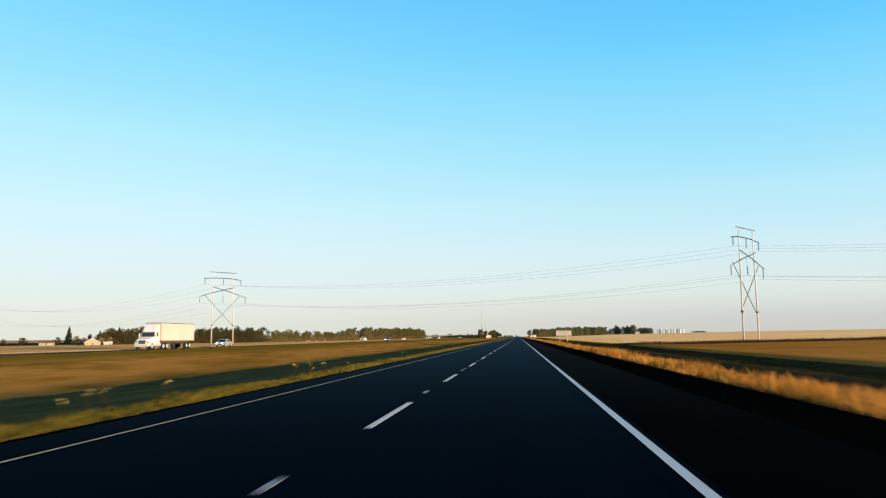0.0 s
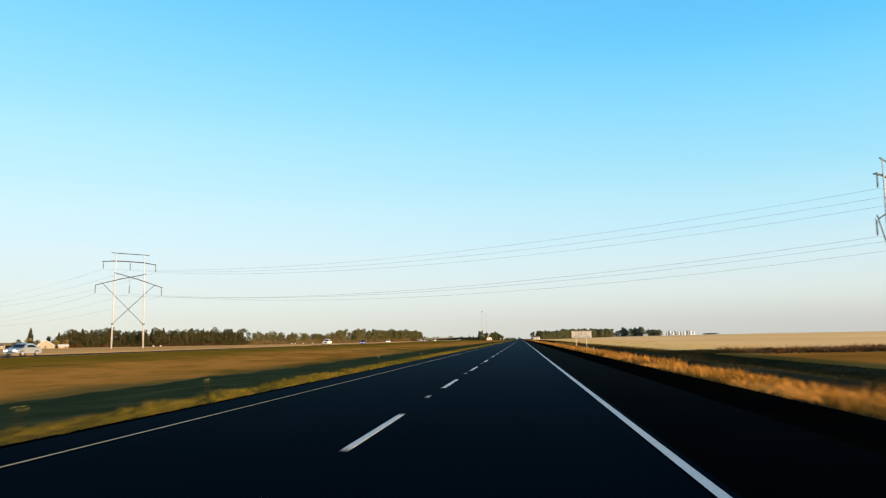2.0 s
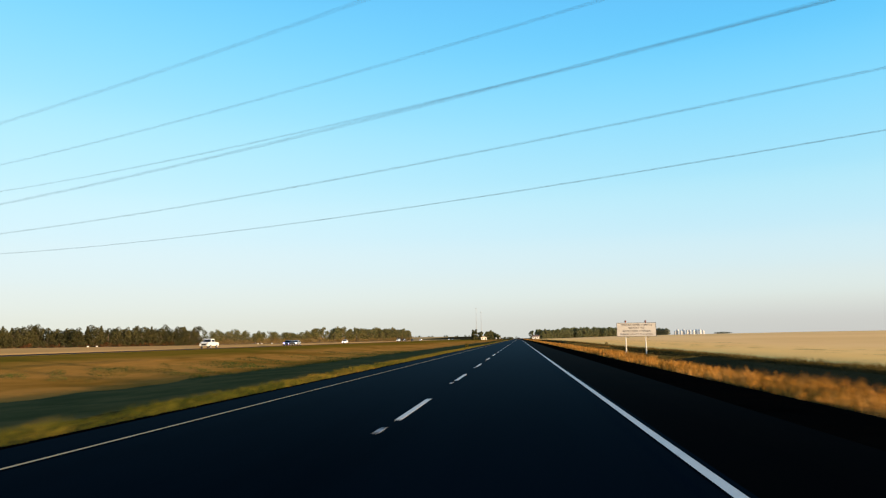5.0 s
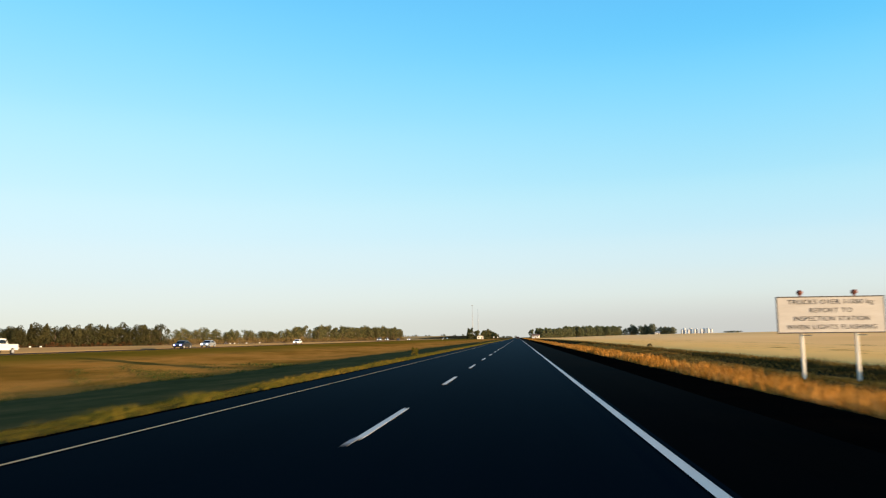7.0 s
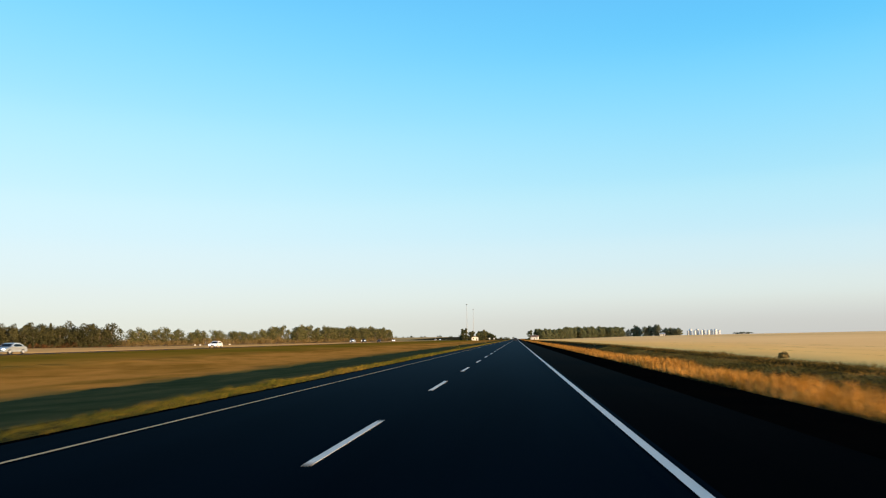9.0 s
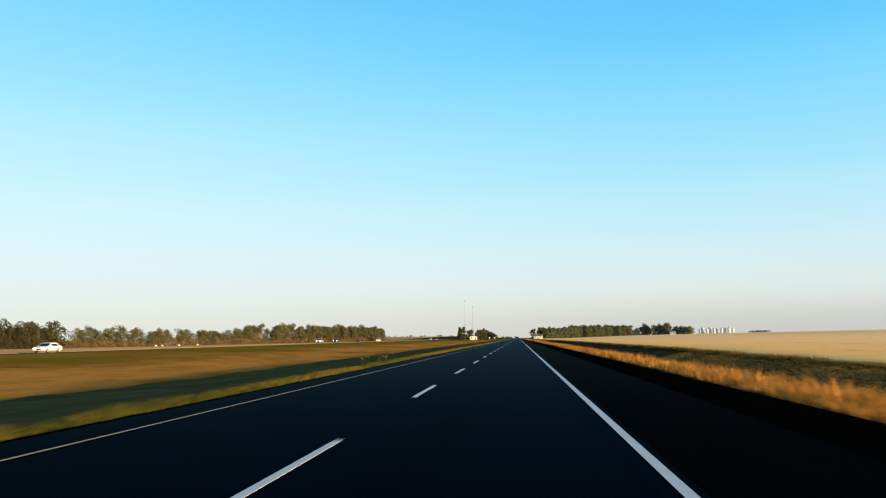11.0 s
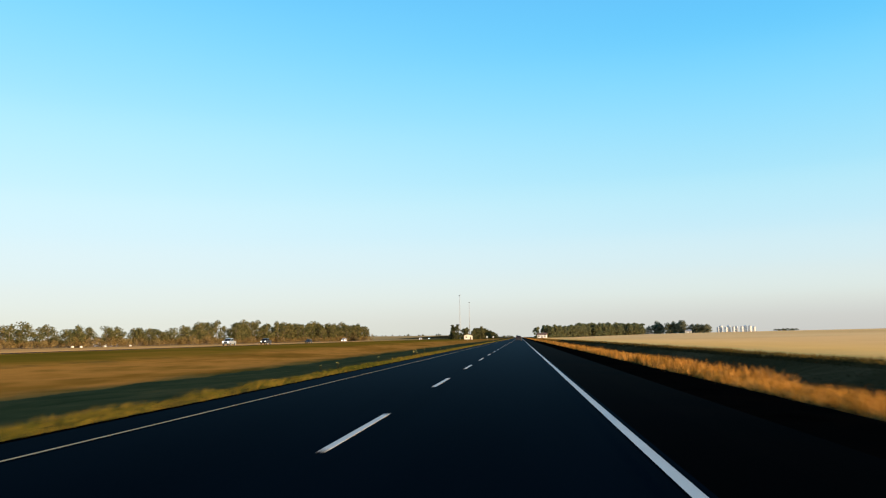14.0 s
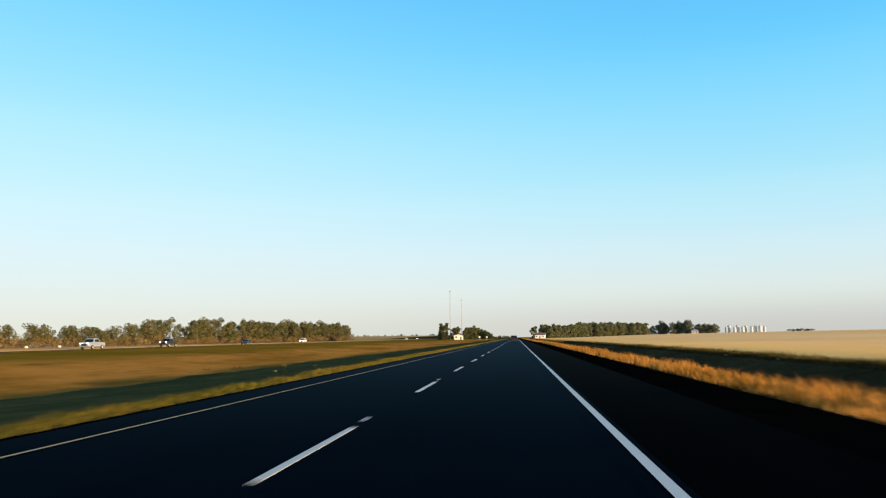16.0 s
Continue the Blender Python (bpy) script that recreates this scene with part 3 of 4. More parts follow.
low_weeds = blades("weed_strip", 8000, (17.8, 24), (147, 164), (0.12, 0.30), 0.09, grass_shade_dark, 54, clump=0.5, fine=False)
low_weeds.parent = pasture
tagged(low_weeds, "low dark weeds at the corner of the pasture", kind="stuff")
crop_x = np.concatenate([[18.45, 18.6], 18.6 + np.cumsum(np.geomspace(2.0, 45.0, 38))])
crop = rows_of("grain_crop", crop_x, 164, 1750, 1.4, 0.04, 0.20, crop_gold, "ripe golden grain field reaching to the horizon", "field", 61, None, (640, 2.0),
               thin=lambda x: np.interp(x, [18.6, 25.0], [0.08, 1.0]))
for k, (n_, xr, yr, w) in enumerate([(30000, (27, 66), (164, 620), 0.05), (20000, (27, 126), (600, 1300), 0.12)]):
    heads = blades("grain_heads", n_, xr, yr, (0.20, 0.29), w, crop_gold, 64 + k, lean=0.15, clump=0.04, fine=False)
    heads.parent = crop
    tagged(heads, "standing heads of ripe grain", kind="stuff")
for k, (x0, y0, y1) in enumerate([(27.0, 190, 420), (34.0, 200, 460)]):
    track = blades("crop_track", 9000, (x0, x0 + 0.5), (y0, y1), (0.22, 0.30), 0.12, grass_yellow, 90 + k, lean=0.3, clump=0.15, fine=False)
    track.parent = crop
    tagged(track, "greener strip along a wheel track in the grain", kind="stuff")
fringe = blades("crop_fringe", 70000, (17.2, 19.1), (164, 720), (0.12, 0.36), 0.05, grass_edge, 95, lean=0.3, clump=0.5, fine=False)
fringe.parent = crop
tagged(fringe, "olive grass fringe along the edge of the grain", kind="stuff")
for k, (x0, x1, y0, y1) in enumerate([(30.0, 31.0, 230, 330), (40.0, 42.0, 300, 460)]):
    track = blades("crop_track", 12000, (x0, x1), (y0, y1), (0.22, 0.30), 0.08, grass_fringe, 96 + k, lean=0.3, clump=0.35, fine=False)
    track.parent = crop
    tagged(track, "greener patch of weeds in the grain", kind="stuff")
stub_x = -(11.6 + np.concatenate([[0, 0.4], 0.4 + np.cumsum(np.geomspace(3.0, 40.0, 26))]))[::-1]
stub = rows_of("dry_stubble", stub_x, -80, 1500, 0.9, 0.02, 0.14, field_tan, "pale tan stubble field beyond the far carriageway", "field", 62, None, (700, 1.5), lambda u, y: u + far_edge(y))
stalks = blades("stubble_stalks", 50000, (-80, -11), (30, 900), (0.13, 0.20), 0.12, field_tan, 74, lean=0.25, clump=0.1, fine=False, shift=far_edge)
stalks.parent = stub
tagged(stalks, "standing stubble stalks", kind="stuff")

rows_of("far_stubble", np.linspace(-2600, -95, 24), 1495, 4500, 9.0, 0.05, 0.5, field_tan, "distant tan field on the low rise", "field", 63, None, (2600, 40.0))

# ---- transmission line ----
ARM_WAY = Vector((0.62, 0.785, 0))
LINE_TURN = math.degrees(math.atan2(ARM_WAY.y, ARM_WAY.x))
HANG = [(-6.5, 19.2), (0.0, 19.2), (6.5, 19.1), (-8.2, 13.2), (0.0, 13.5), (8.2, 13.2)]


def pylon(m):
    """An H-frame pylon; its crossarms lie along local x."""
    py = empty("pylon", m, "pale twin-pole H-frame power pylon with dark crossarms", "pylon", "pylons of the power line")
    for s in (-1, 1):
        bm = bmesh.new()
        tube(bm, [(s * 3.9, 0, -0.4), (s * 3.8, 0, 8), (s * 3.65, 0, 16), (s * 3.5, 0, 23.3)], [0.18, 0.165, 0.13, 0.085], 12)
        part("pole", bm, pole_pale, py, "pale tapered pole", True)
        bm = bmesh.new()
        tube(bm, [(s * -3.9, -0.3, 18.5), (s * 2, -0.3, 17.1), (s * 8.3, -0.3, 15.3)], [0.095, 0.115, 0.08], 8)
        part("crossarm", bm, steel_dark, py, "dark sloping crossarm")
        bm = bmesh.new()
        tube(bm, [(s * 6.6, 0.3, 16.0), (s * -3.8, 0.3, 6.1)], [0.075, 0.075], 8)
        part("brace", bm, steel_dark, py, "dark diagonal brace")
        bm = bmesh.new()
        bmesh.ops.create_cone(bm, cap_ends=True, segments=10, radius1=0.27, radius2=0.25, depth=0.35, matrix=Matrix.Translation((s * 3.82, 0, 6.1)))
        part("collar", bm, steel_dark, py)
    bm = bmesh.new()
    tube(bm, [(-6.7, 0.3, 21.05), (-3.4, 0.3, 21.4), (0, 0.3, 21.45), (3.4, 0.3, 21.4), (6.7, 0.3, 21.05)], [0.10, 0.13, 0.13, 0.13, 0.10], 8)
    part("upper_crossarm", bm, steel_dark, py, "dark upper crossarm")
    bm = bmesh.new()
    tube(bm, [(-4.7, 0, 23.3), (4.7, 0, 23.3)], [0.095, 0.095], 8)
    part("ground_wire_bar", bm, steel_dark, py)
    for x, z in HANG:
        bm = bmesh.new()
        top = 21.2 if z > 18 else (15.4 if abs(x) > 1 else 17.5)
        tube(bm, [(x, 0.15, top), (x, 0.05, z + 2.0)], [0.03, 0.03], 6)
        pts, rad = [], []
        for k in range(9):
            pts += [(x, 0, z + 2.0 - k * 0.22), (x, 0, z + 1.9 - k * 0.22)]
            rad += [0.13, 0.07]
        tube(bm, pts, rad, 8)
        part("insulator", bm, insulator, py, "hanging insulator string")
    return py


def pylon_pose(p):
    """The pylons on the grain side are a little taller."""
    return Matrix.Translation(p) @ pose(0, 0, 0, 0, 0, LINE_TURN) @ Matrix.Diagonal((1, 1, 1.012 if p.x > 0 else 1.0, 1))


P_RIGHT, P_LEFT = Vector((47.8, 164.0, 0.1)), Vector((-95.5, 240.5, 0.0))
span = P_LEFT - P_RIGHT
feet = [P_RIGHT - span, P_RIGHT, P_LEFT, P_LEFT + span]
for p in feet:
    p.z = float(land(p.x, p.y)) - 0.05
first_pylon = pylon(pylon_pose(feet[1]))
for p in (feet[2], feet[0], feet[3]):
    copy_thing(first_pylon, Matrix()).matrix_basis = pylon_pose(p)
for a, b in zip(feet, feet[1:]):
    ma, mb = pylon_pose(a), pylon_pose(b)
    for x, z in HANG:
        bm = bmesh.new()
        sag = 3.4 if b is not feet[3] else 5.2
        pts = []
        for k in range(25):
            u = k / 24
            q = (ma @ Vector((x, 0, z))).lerp(mb @ Vector((x, 0, z)), u)
            q.z -= sag * 4 * u * (1 - u)
            pts.append(q)
        tube(bm, pts, [0.014] * 25, 5)
        tagged(part("power_cable", bm, wire_metal), "thin dark power cable strung between pylons", "cable", "cables of the power line")

# ---- road sign ----
sign = empty("road_sign", pose(14.84, 255.5, float(land(14.84, 255.5))), "weathered white board sign with black capitals on two posts", "sign")
Z0 = float(land(14.84, 255.5))
bm = bmesh.new()
box(bm, -2.46, 2.46, -0.03, 0.03, 1.40 - Z0, 3.12 - Z0, 0.008)
board = part("board", bm, sign_white, sign, "weathered white board")
bm = bmesh.new()
for k in range(1, 4):
    z = 1.40 - Z0 + 1.72 * k / 4
    box(bm, -2.44, 2.44, -0.034, -0.028, z - 0.004, z + 0.004)
part("seam", bm, grey_metal, board)
for z, w in ((3.12 - Z0, 0.05), (1.40 - Z0, 0.05)):
    bm = bmesh.new()
    box(bm, -2.50, 2.50, -0.05, 0.04, z - w / 2, z + w / 2, 0.01)
    part("edge_rail", bm, ink_black, board, "dark edge rail")
for x in (-2.48, 2.48):
    bm = bmesh.new()
    box(bm, x - 0.02, x + 0.02, -0.045, 0.035, 1.43 - Z0, 3.09 - Z0, 0.008)
    part("edge_rail", bm, ink_black, board, "dark edge rail")
for x in (-1.33, 1.19):
    bm = bmesh.new()
    box(bm, x - 0.07, x + 0.07, 0.09, 0.23, -0.35, 3.15 - Z0, 0.015)
    post = part("post", bm, wood_pale, sign, "pale timber post")
    for x0, x1, z0, z1 in ((-0.105, 0.105, 1.50, 1.60), (-0.105, 0.105, 2.85, 2.95), (0.02, 0.42, 1.26, 1.30)):
        bm = bmesh.new()
        box(bm, x + x0, x + x1, 0.032, 0.09, z0 - Z0, z1 - Z0, 0.01)
        part("bracket", bm, steel_dark, post)
    bm = bmesh.new()
    bmesh.ops.create_cone(bm, cap_ends=True, segments=16, radius1=0.125, radius2=0.11, depth=0.2, matrix=Matrix.Translation((x, 0.1, 3.34 - Z0)) @ pose(0, 0, 0, 90))
    box(bm, x - 0.04, x + 0.04, 0.08, 0.16, 3.1 - Z0, 3.24 - Z0)
    beacon = part("beacon", bm, beacon_red, sign, "unlit dark red warning beacon")
    bm = bmesh.new()
    bmesh.ops.create_uvsphere(bm, u_segments=12, v_segments=6, radius=0.095, matrix=Matrix.Translation((x, 0.0, 3.34 - Z0)) @ Matrix.Diagonal((1, 0.4, 1, 1)))
    part("lens", bm, beacon_red, beacon, smooth=True)
for k, words in enumerate(("TRUCKS OVER 11000 kg", "REPORT TO", "INSPECTION STATION", "WHEN LIGHTS FLASHING")):
    cu = bpy.data.curves.new("lettering", "FONT")
    cu.body, cu.align_x, cu.size, cu.extrude, cu.offset, cu.space_character = words, "CENTER", 0.31, 0.004, 0.001, 1.15
    tmp = bpy.data.objects.new("tmp", cu)
    scene.collection.objects.link(tmp)
    bpy.context.view_layer.update()
    me = bpy.data.meshes.new_from_object(tmp.evaluated_get(bpy.context.evaluated_depsgraph_get()))
    bpy.data.objects.remove(tmp)
    me.name = "lettering"
    me.materials.clear()
    me.materials.append(ink_black)
    wide = max(v.co.x for v in me.vertices) - min(v.co.x for v in me.vertices)
    aim = (3.94, 1.94, 3.48, 4.12)[k]
    bm = bmesh.new()
    bm.from_mesh(me)
    left = set(bm.verts)
    while left:
        grp, edge = set(), [left.pop()]
        while edge:
            v = edge.pop()
            grp.add(v)
            for e in v.link_edges:
                o = e.other_vert(v)
                if o in left:
                    left.discard(o)
                    edge.append(o)
        one = bmesh.new()
        made = {v: one.verts.new(v.co) for v in grp}
        for f in bm.faces:
            if f.verts[0] in grp:
                one.faces.new([made[v] for v in f.verts])
        letter = part("letter", one, ink_black, board)
        letter.matrix_basis = pose(0.0, -0.038, 2.77 - Z0 - 0.40 * k, 90) @ Matrix.Diagonal((aim / wide, 1, 1, 1))
    bm.free()

# ---- trees ----


def leaf_cloud(r, centres, per, size):
    """Small bent leaf sprays scattered over clumps (x, y, z, radius)."""
    vs, fs = [], []
    for cx, cy, cz, cr in centres:
        d = r.normal(size=(per, 3))
        d /= np.linalg.norm(d, axis=1)[:, None]
        p = np.array([cx, cy, cz]) + d * (cr * r.uniform(0.45, 1.05, per) ** 0.6)[:, None] * [1, 1, 0.85]
        a = r.normal(size=(per, 3))
        a /= np.linalg.norm(a, axis=1)[:, None]
        b = np.cross(a, d + 0.6 * r.normal(size=(per, 3)))
        b /= np.linalg.norm(b, axis=1)[:, None] + 1e-6
        s = size * r.uniform(0.6, 1.4, per)[:, None]
        k = len(vs) * 4
        base = sum(len(v) for v in vs)
        quad = np.stack([p - a * s * 0.5, p + b * s * 0.32, p + a * s * 0.5, p - b * s * 0.32], 1).reshape(-1, 3)
        vs.append(quad)
        i = base + np.arange(per)[:, None] * 4
        fs.append(i + [0, 1, 2, 3])
    return np.concatenate(vs), np.concatenate(fs)


def broadleaf(name, seed, height, width, bare, mat, label, group, clumps=20, per=34, size=0.82, lean=0.0):
    """A broad-leaved tree: tapered trunk, limbs out to its clumps, a ragged crown."""
    r = np.random.default_rng(seed)
    tree = empty(name, Matrix(), label, "tree", group)
    centres = []
    for k in range(clumps):
        u = (k + 0.5) / clumps
        z = height * (bare + (0.93 - bare) * u) + r.normal(0, 0.3)
        wide = width / 2 * math.sin(math.pi * (0.22 + 0.70 * u)) ** 0.8
        a, d = r.uniform(0, math.tau), wide * r.uniform(0.25, 0.95)
        centres.append((d * math.cos(a) + lean * z, d * math.sin(a), z, r.uniform(0.10, 0.17) * width + 0.25))
    bm = bmesh.new()
    tube(bm, [(0, 0, -0.5), (lean * height * 0.3, 0.05, height * 0.3), (lean * height * 0.6, -0.1, height * 0.6), (lean * height * 0.9, 0, height * 0.9)],
         [0.026 * height * 0.6, 0.02 * height * 0.6, 0.012 * height * 0.6, 0.03], 7)
    for cx, cy, cz, cr in centres[::2]:
        z0 = cz * 0.62
        tube(bm, [(lean * z0, 0, z0), (cx * 0.55, cy * 0.55, (z0 + cz) / 2), (cx, cy, cz)], [0.09, 0.06, 0.025], 4)
    part("trunk", bm, bark, tree)
    v, f = leaf_cloud(r, centres, per, size)
    flat_mesh("crown", v, f, mat, tree)
    return tree


def conifer(name, seed, height, width, mat, label, group):
    r = np.random.default_rng(seed)
    tree = empty(name, Matrix(), label, "tree", group)
    bm = bmesh.new()
    tube(bm, [(0, 0, -0.4), (0.05, 0, height * 0.5), (0, 0, height * 0.98)], [0.24, 0.15, 0.03], 7)
    part("trunk", bm, bark, tree)
    centres = []
    for k in range(26):
        u = k / 25
        z = height * (0.08 + 0.9 * u)
        wide = width / 2 * (1 - u) ** 0.85
        for _ in range(6 if u < 0.7 else 3):
            a = r.uniform(0, math.tau)
            d = wide * r.uniform(0.35, 0.95)
            centres.append((d * math.cos(a), d * math.sin(a), z - 0.15 * d, 0.45 + 0.6 * (1 - u)))
    v, f = leaf_cloud(r, centres, 34, 0.7)
    flat_mesh("crown", v, f, mat, tree)
    return tree


def shrub(name, seed, height, width, mat, label, group, clumps=9):
    r = np.random.default_rng(seed)
    bush = empty(name, Matrix(), label, "shrub", group)
    centres = [(r.uniform(-0.5, 0.5) * width, r.uniform(-0.4, 0.4) * width, height * r.uniform(0.2, 0.75), height * r.uniform(0.22, 0.36)) for _ in range(clumps)]
    bm = bmesh.new()
    for cx, cy, cz, cr in centres:
        tube(bm, [(cx * 0.3, cy * 0.3, -0.2), (cx * 0.8, cy * 0.8, cz * 0.6), (cx, cy, cz)], [0.06, 0.04, 0.02], 5)
    part("stem", bm, bark, bush)
    v, f = leaf_cloud(r, centres, 30, min(0.57, 0.28 * height + 0.04))
    flat_mesh("foliage", v, f, mat, bush)
    return bush


def plant(kinds, spots, seed, scale=(0.85, 1.15)):
    """The given kinds at the spots (x, y), turned and sized by chance; the first use of a kind is the kind itself."""
    r = np.random.default_rng(seed)
    used = set()
    for x, y in spots:
        k = int(r.integers(len(kinds)))
        s = r.uniform(*scale)
        m = pose(x, y, float(land(x, y)), 0, 0, r.uniform(0, 360)) @ Matrix.Diagonal((s * r.uniform(0.9, 1.15), s * r.uniform(0.9, 1.15), s, 1))
        if k in used:
            c = copy_thing(kinds[k], Matrix())
            c.matrix_basis = m
        else:
            kinds[k].matrix_basis = m
            used.add(k)
    for k, t in enumerate(kinds):
        if k not in used:
            for c in t.children:
                bpy.data.objects.remove(c)
            bpy.data.objects.remove(t)


def along(a, b, n, wander, seed):
    r = np.random.default_rng(seed)
    return [(a[0] + (b[0] - a[0]) * (i + r.uniform(-0.35, 0.35)) / n + r.normal(0, wander), a[1] + (b[1] - a[1]) * (i + r.uniform(-0.35, 0.35)) / n + r.normal(0, wander)) for i in range(n)]


# shelter belt of poplars beyond the far carriageway
G1 = "trees of the shelter belt"
row_kinds = [broadleaf("poplar_tree", 101 + k, (11.5, 12.5, 11, 13, 10.5, 12)[k], (9.5, 10.5, 10, 11, 9, 11.5)[k], (0.28, 0.34, 0.30, 0.26, 0.36, 0.30)[k], leaf,
                       "sunlit broad-leaved tree of a field shelter belt", G1, clumps=22, per=44, size=0.75, lean=(0.02, -0.04, 0.0, 0.03, 0.05, -0.02)[k]) for k in range(6)]
plant(row_kinds, along((-246, 748), (-200, 920), 38, 1.8, 7), 71, (0.78, 1.03))
row_high = [broadleaf("poplar_tree", 111 + k, (13, 14.5, 13.5)[k], (10, 10.5, 11.5)[k], (0.24, 0.30, 0.26)[k], leaf, "sunlit broad-leaved tree of a field shelter belt", G1,
                      clumps=24, per=44, size=0.78, lean=(0.02, -0.03, 0.04)[k]) for k in range(3)]
plant(row_high, along((-199, 925), (-183, 985), 9, 2.0, 37) + along((-182, 990), (-142, 1134), 36, 2.5, 8) + along((-205, 900), (-146, 1132), 26, 4.0, 9), 88, (0.92, 1.16))
low_kinds = [shrub("shrub", 121 + k, (4.8, 5.8, 4.2)[k], (9, 10, 8)[k], leaf_brown, "brownish undergrowth shrub below the trees", "undergrowth shrubs", clumps=15) for k in range(3)]
plant(low_kinds, along((-250, 738), (-141, 1132), 150, 2.2, 10) + along((-195, 940), (-149, 1138), 50, 3.0, 32), 72, (0.75, 1.3))

# the dark wood before the shelter belt
G2 = "trees of the dark wood"
wood_kinds = [broadleaf("wood_tree", 141 + k, (12, 13.5, 11, 14)[k], (11, 12, 11, 10)[k], 0.06, leaf_wood, "dark green tree standing in a dense wood", G2, clumps=24, per=60, size=0.75) for k in range(4)]
wood_kinds += [conifer("wood_spruce", 150, 13.5, 7.0, leaf_wood, "dark slender spruce in a dense wood", G2)]
plant(wood_kinds, along((-353, 616), (-251, 736), 72, 2.0, 11) + along((-362, 628), (-258, 750), 50, 4.0, 12), 73, (0.74, 1.16))
low_dark = [shrub("shrub", 161 + k, 3.4, 7, (leaf_wood, leaf_rust)[k], "dark brownish undergrowth shrub below the trees", "undergrowth shrubs") for k in range(2)]
plant(low_dark, along((-352, 613), (-250, 734), 90, 1.5, 13), 74)
plant([conifer("spruce_tree", 171, 17.0, 9.5, leaf_dark, "tall dark spruce beside a farmhouse", "farmyard trees")], [(-421, 685)], 75, (1, 1))
yard = [broadleaf("yard_tree", 181 + k, 6.5, 7, 0.1, leaf_brown, "small brownish tree in a farmyard", "farmyard trees", clumps=12) for k in range(2)]
plant(yard, [(-345, 572), (-338, 570), (-322, 566), (-318, 571), (-436, 690), (-470, 690), (-478, 700), (-500, 705)], 76)

# clump and masts ahead
G3 = "trees round the scale house"
clump_kinds = [broadleaf("clump_tree", 201 + k, (11.5, 9.5, 8.5)[k], (6.5, 7, 6.5)[k], 0.04, leaf_dark, "dense dark green tree near the scale house", G3, clumps=26, per=60, size=0.8) for k in range(3)]
plant(clump_kinds, [(-52.5, 1043), (-54, 1050), (-51, 1056), (-49, 1110), (-47, 1125)] + along((-41, 1150), (-44, 1420), 40, 1.6, 14) + along((-44, 1430), (-46, 1840), 30, 2.0, 15), 77, (0.85, 1.1))

# woods on the grain side
G4 = "trees of the far bluff"
bluff_near = [broadleaf("bluff_tree", 215 + k, (10.5, 11.5)[k], (9, 8)[k], 0.04, leaf_bluff_haze, "green tree in a dense far bluff", G4, clumps=24, per=64, size=0.95) for k in range(2)]
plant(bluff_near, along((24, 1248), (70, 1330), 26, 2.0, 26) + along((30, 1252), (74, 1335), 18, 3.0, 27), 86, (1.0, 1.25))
bluff_kinds = [broadleaf("bluff_tree", 221 + k, (14.5, 13, 15.5)[k], (11, 10, 10)[k], 0.05, leaf_bluff_haze, "tall green tree in a dense far bluff", G4, clumps=26, per=64, size=1.0) for k in range(3)]
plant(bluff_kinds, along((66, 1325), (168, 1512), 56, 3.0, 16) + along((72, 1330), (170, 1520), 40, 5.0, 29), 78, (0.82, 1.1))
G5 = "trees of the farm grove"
grove_kinds = [broadleaf("grove_tree", 241 + k, (12, 16, 14)[k], (13, 13, 14)[k], 0.05, leaf_grove_haze, "rounded green tree of a farm grove, its leaves paled and greyed for haze", G5, clumps=26, per=64, size=1.0) for k in range(3)]
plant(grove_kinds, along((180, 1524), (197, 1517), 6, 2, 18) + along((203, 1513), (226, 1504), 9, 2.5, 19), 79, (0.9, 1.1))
plant([broadleaf("grove_tree", 251, 11, 13, 0.05, leaf_grove_haze, "rounded green tree of a farm grove, its leaves paled and greyed for haze", G5, clumps=24, per=64, size=1.0)], along((231, 1502), (258, 1489), 9, 2, 20), 80, (0.8, 1.15))
hedge = [shrub("shrub", 261 + k, 3.2, 8, leaf_dark, "dark low thicket standing in the grain", "thickets in the grain", clumps=18) for k in range(2)]
plant(hedge, [(307, 1390), (310, 1383), (313, 1378), (316, 1370), (319, 1364)], 81, (0.85, 1.1))
bank = [shrub("bank_bush", 271 + k, 0.6, 2.6, leaf_rust, "low rust-brown bush along the pasture edge", "bushes along the pasture edge", clumps=6) for k in range(3)]
plant(bank, along((25, 143), (152, 149), 130, 0.8, 21), 82, (0.6, 1.15))
rank = [shrub("bank_bush", 275 + k, 0.5, 1.8, leaf_dark, "low olive bush along the ditch bank", "bushes along the ditch bank", clumps=6) for k in range(2)]
plant(rank, along((17.0, 400), (16.8, 620), 12, 0.5, 34) + [(14.3, 299.0), (14.0, 300.6), (14.5, 296.5), (14.2, 309.0)], 87, (0.4, 0.85))
plant([shrub("round_bush", 279, 0.85, 0.75, leaf_brown, "round brown bush at the edge of the grain", "", clumps=12)], [(20.4, 340.6)], 91, (0.68, 0.68))
far_kinds = [broadleaf("far_tree", 281 + k, 9, 13, 0.03, leaf_dark, "distant dark tree on the horizon", "distant trees", clumps=12, per=40, size=1.4) for k in range(2)]
plant(far_kinds, along((-900, 2700), (-120, 2750), 60, 12, 22) + along((60, 2600), (90, 2600), 5, 5, 24) + along((-60, 2650), (-10, 2700), 12, 4, 25), 83, (0.35, 0.75))

r_m = np.random.default_rng(41)
sward = [shrub("median_bush", 291 + k, 0.26, 0.8, leaf_dark, "small dark weed clump in the mown median", "weed clumps of the median", clumps=5) for k in range(2)]
plant(sward, [(-18.5 - 4 * r_m.random(), 520 + 40 * r_m.random()) for _ in range(7)], 90, (0.5, 0.8))

# flowering weeds that stand out of the shade along the median edge


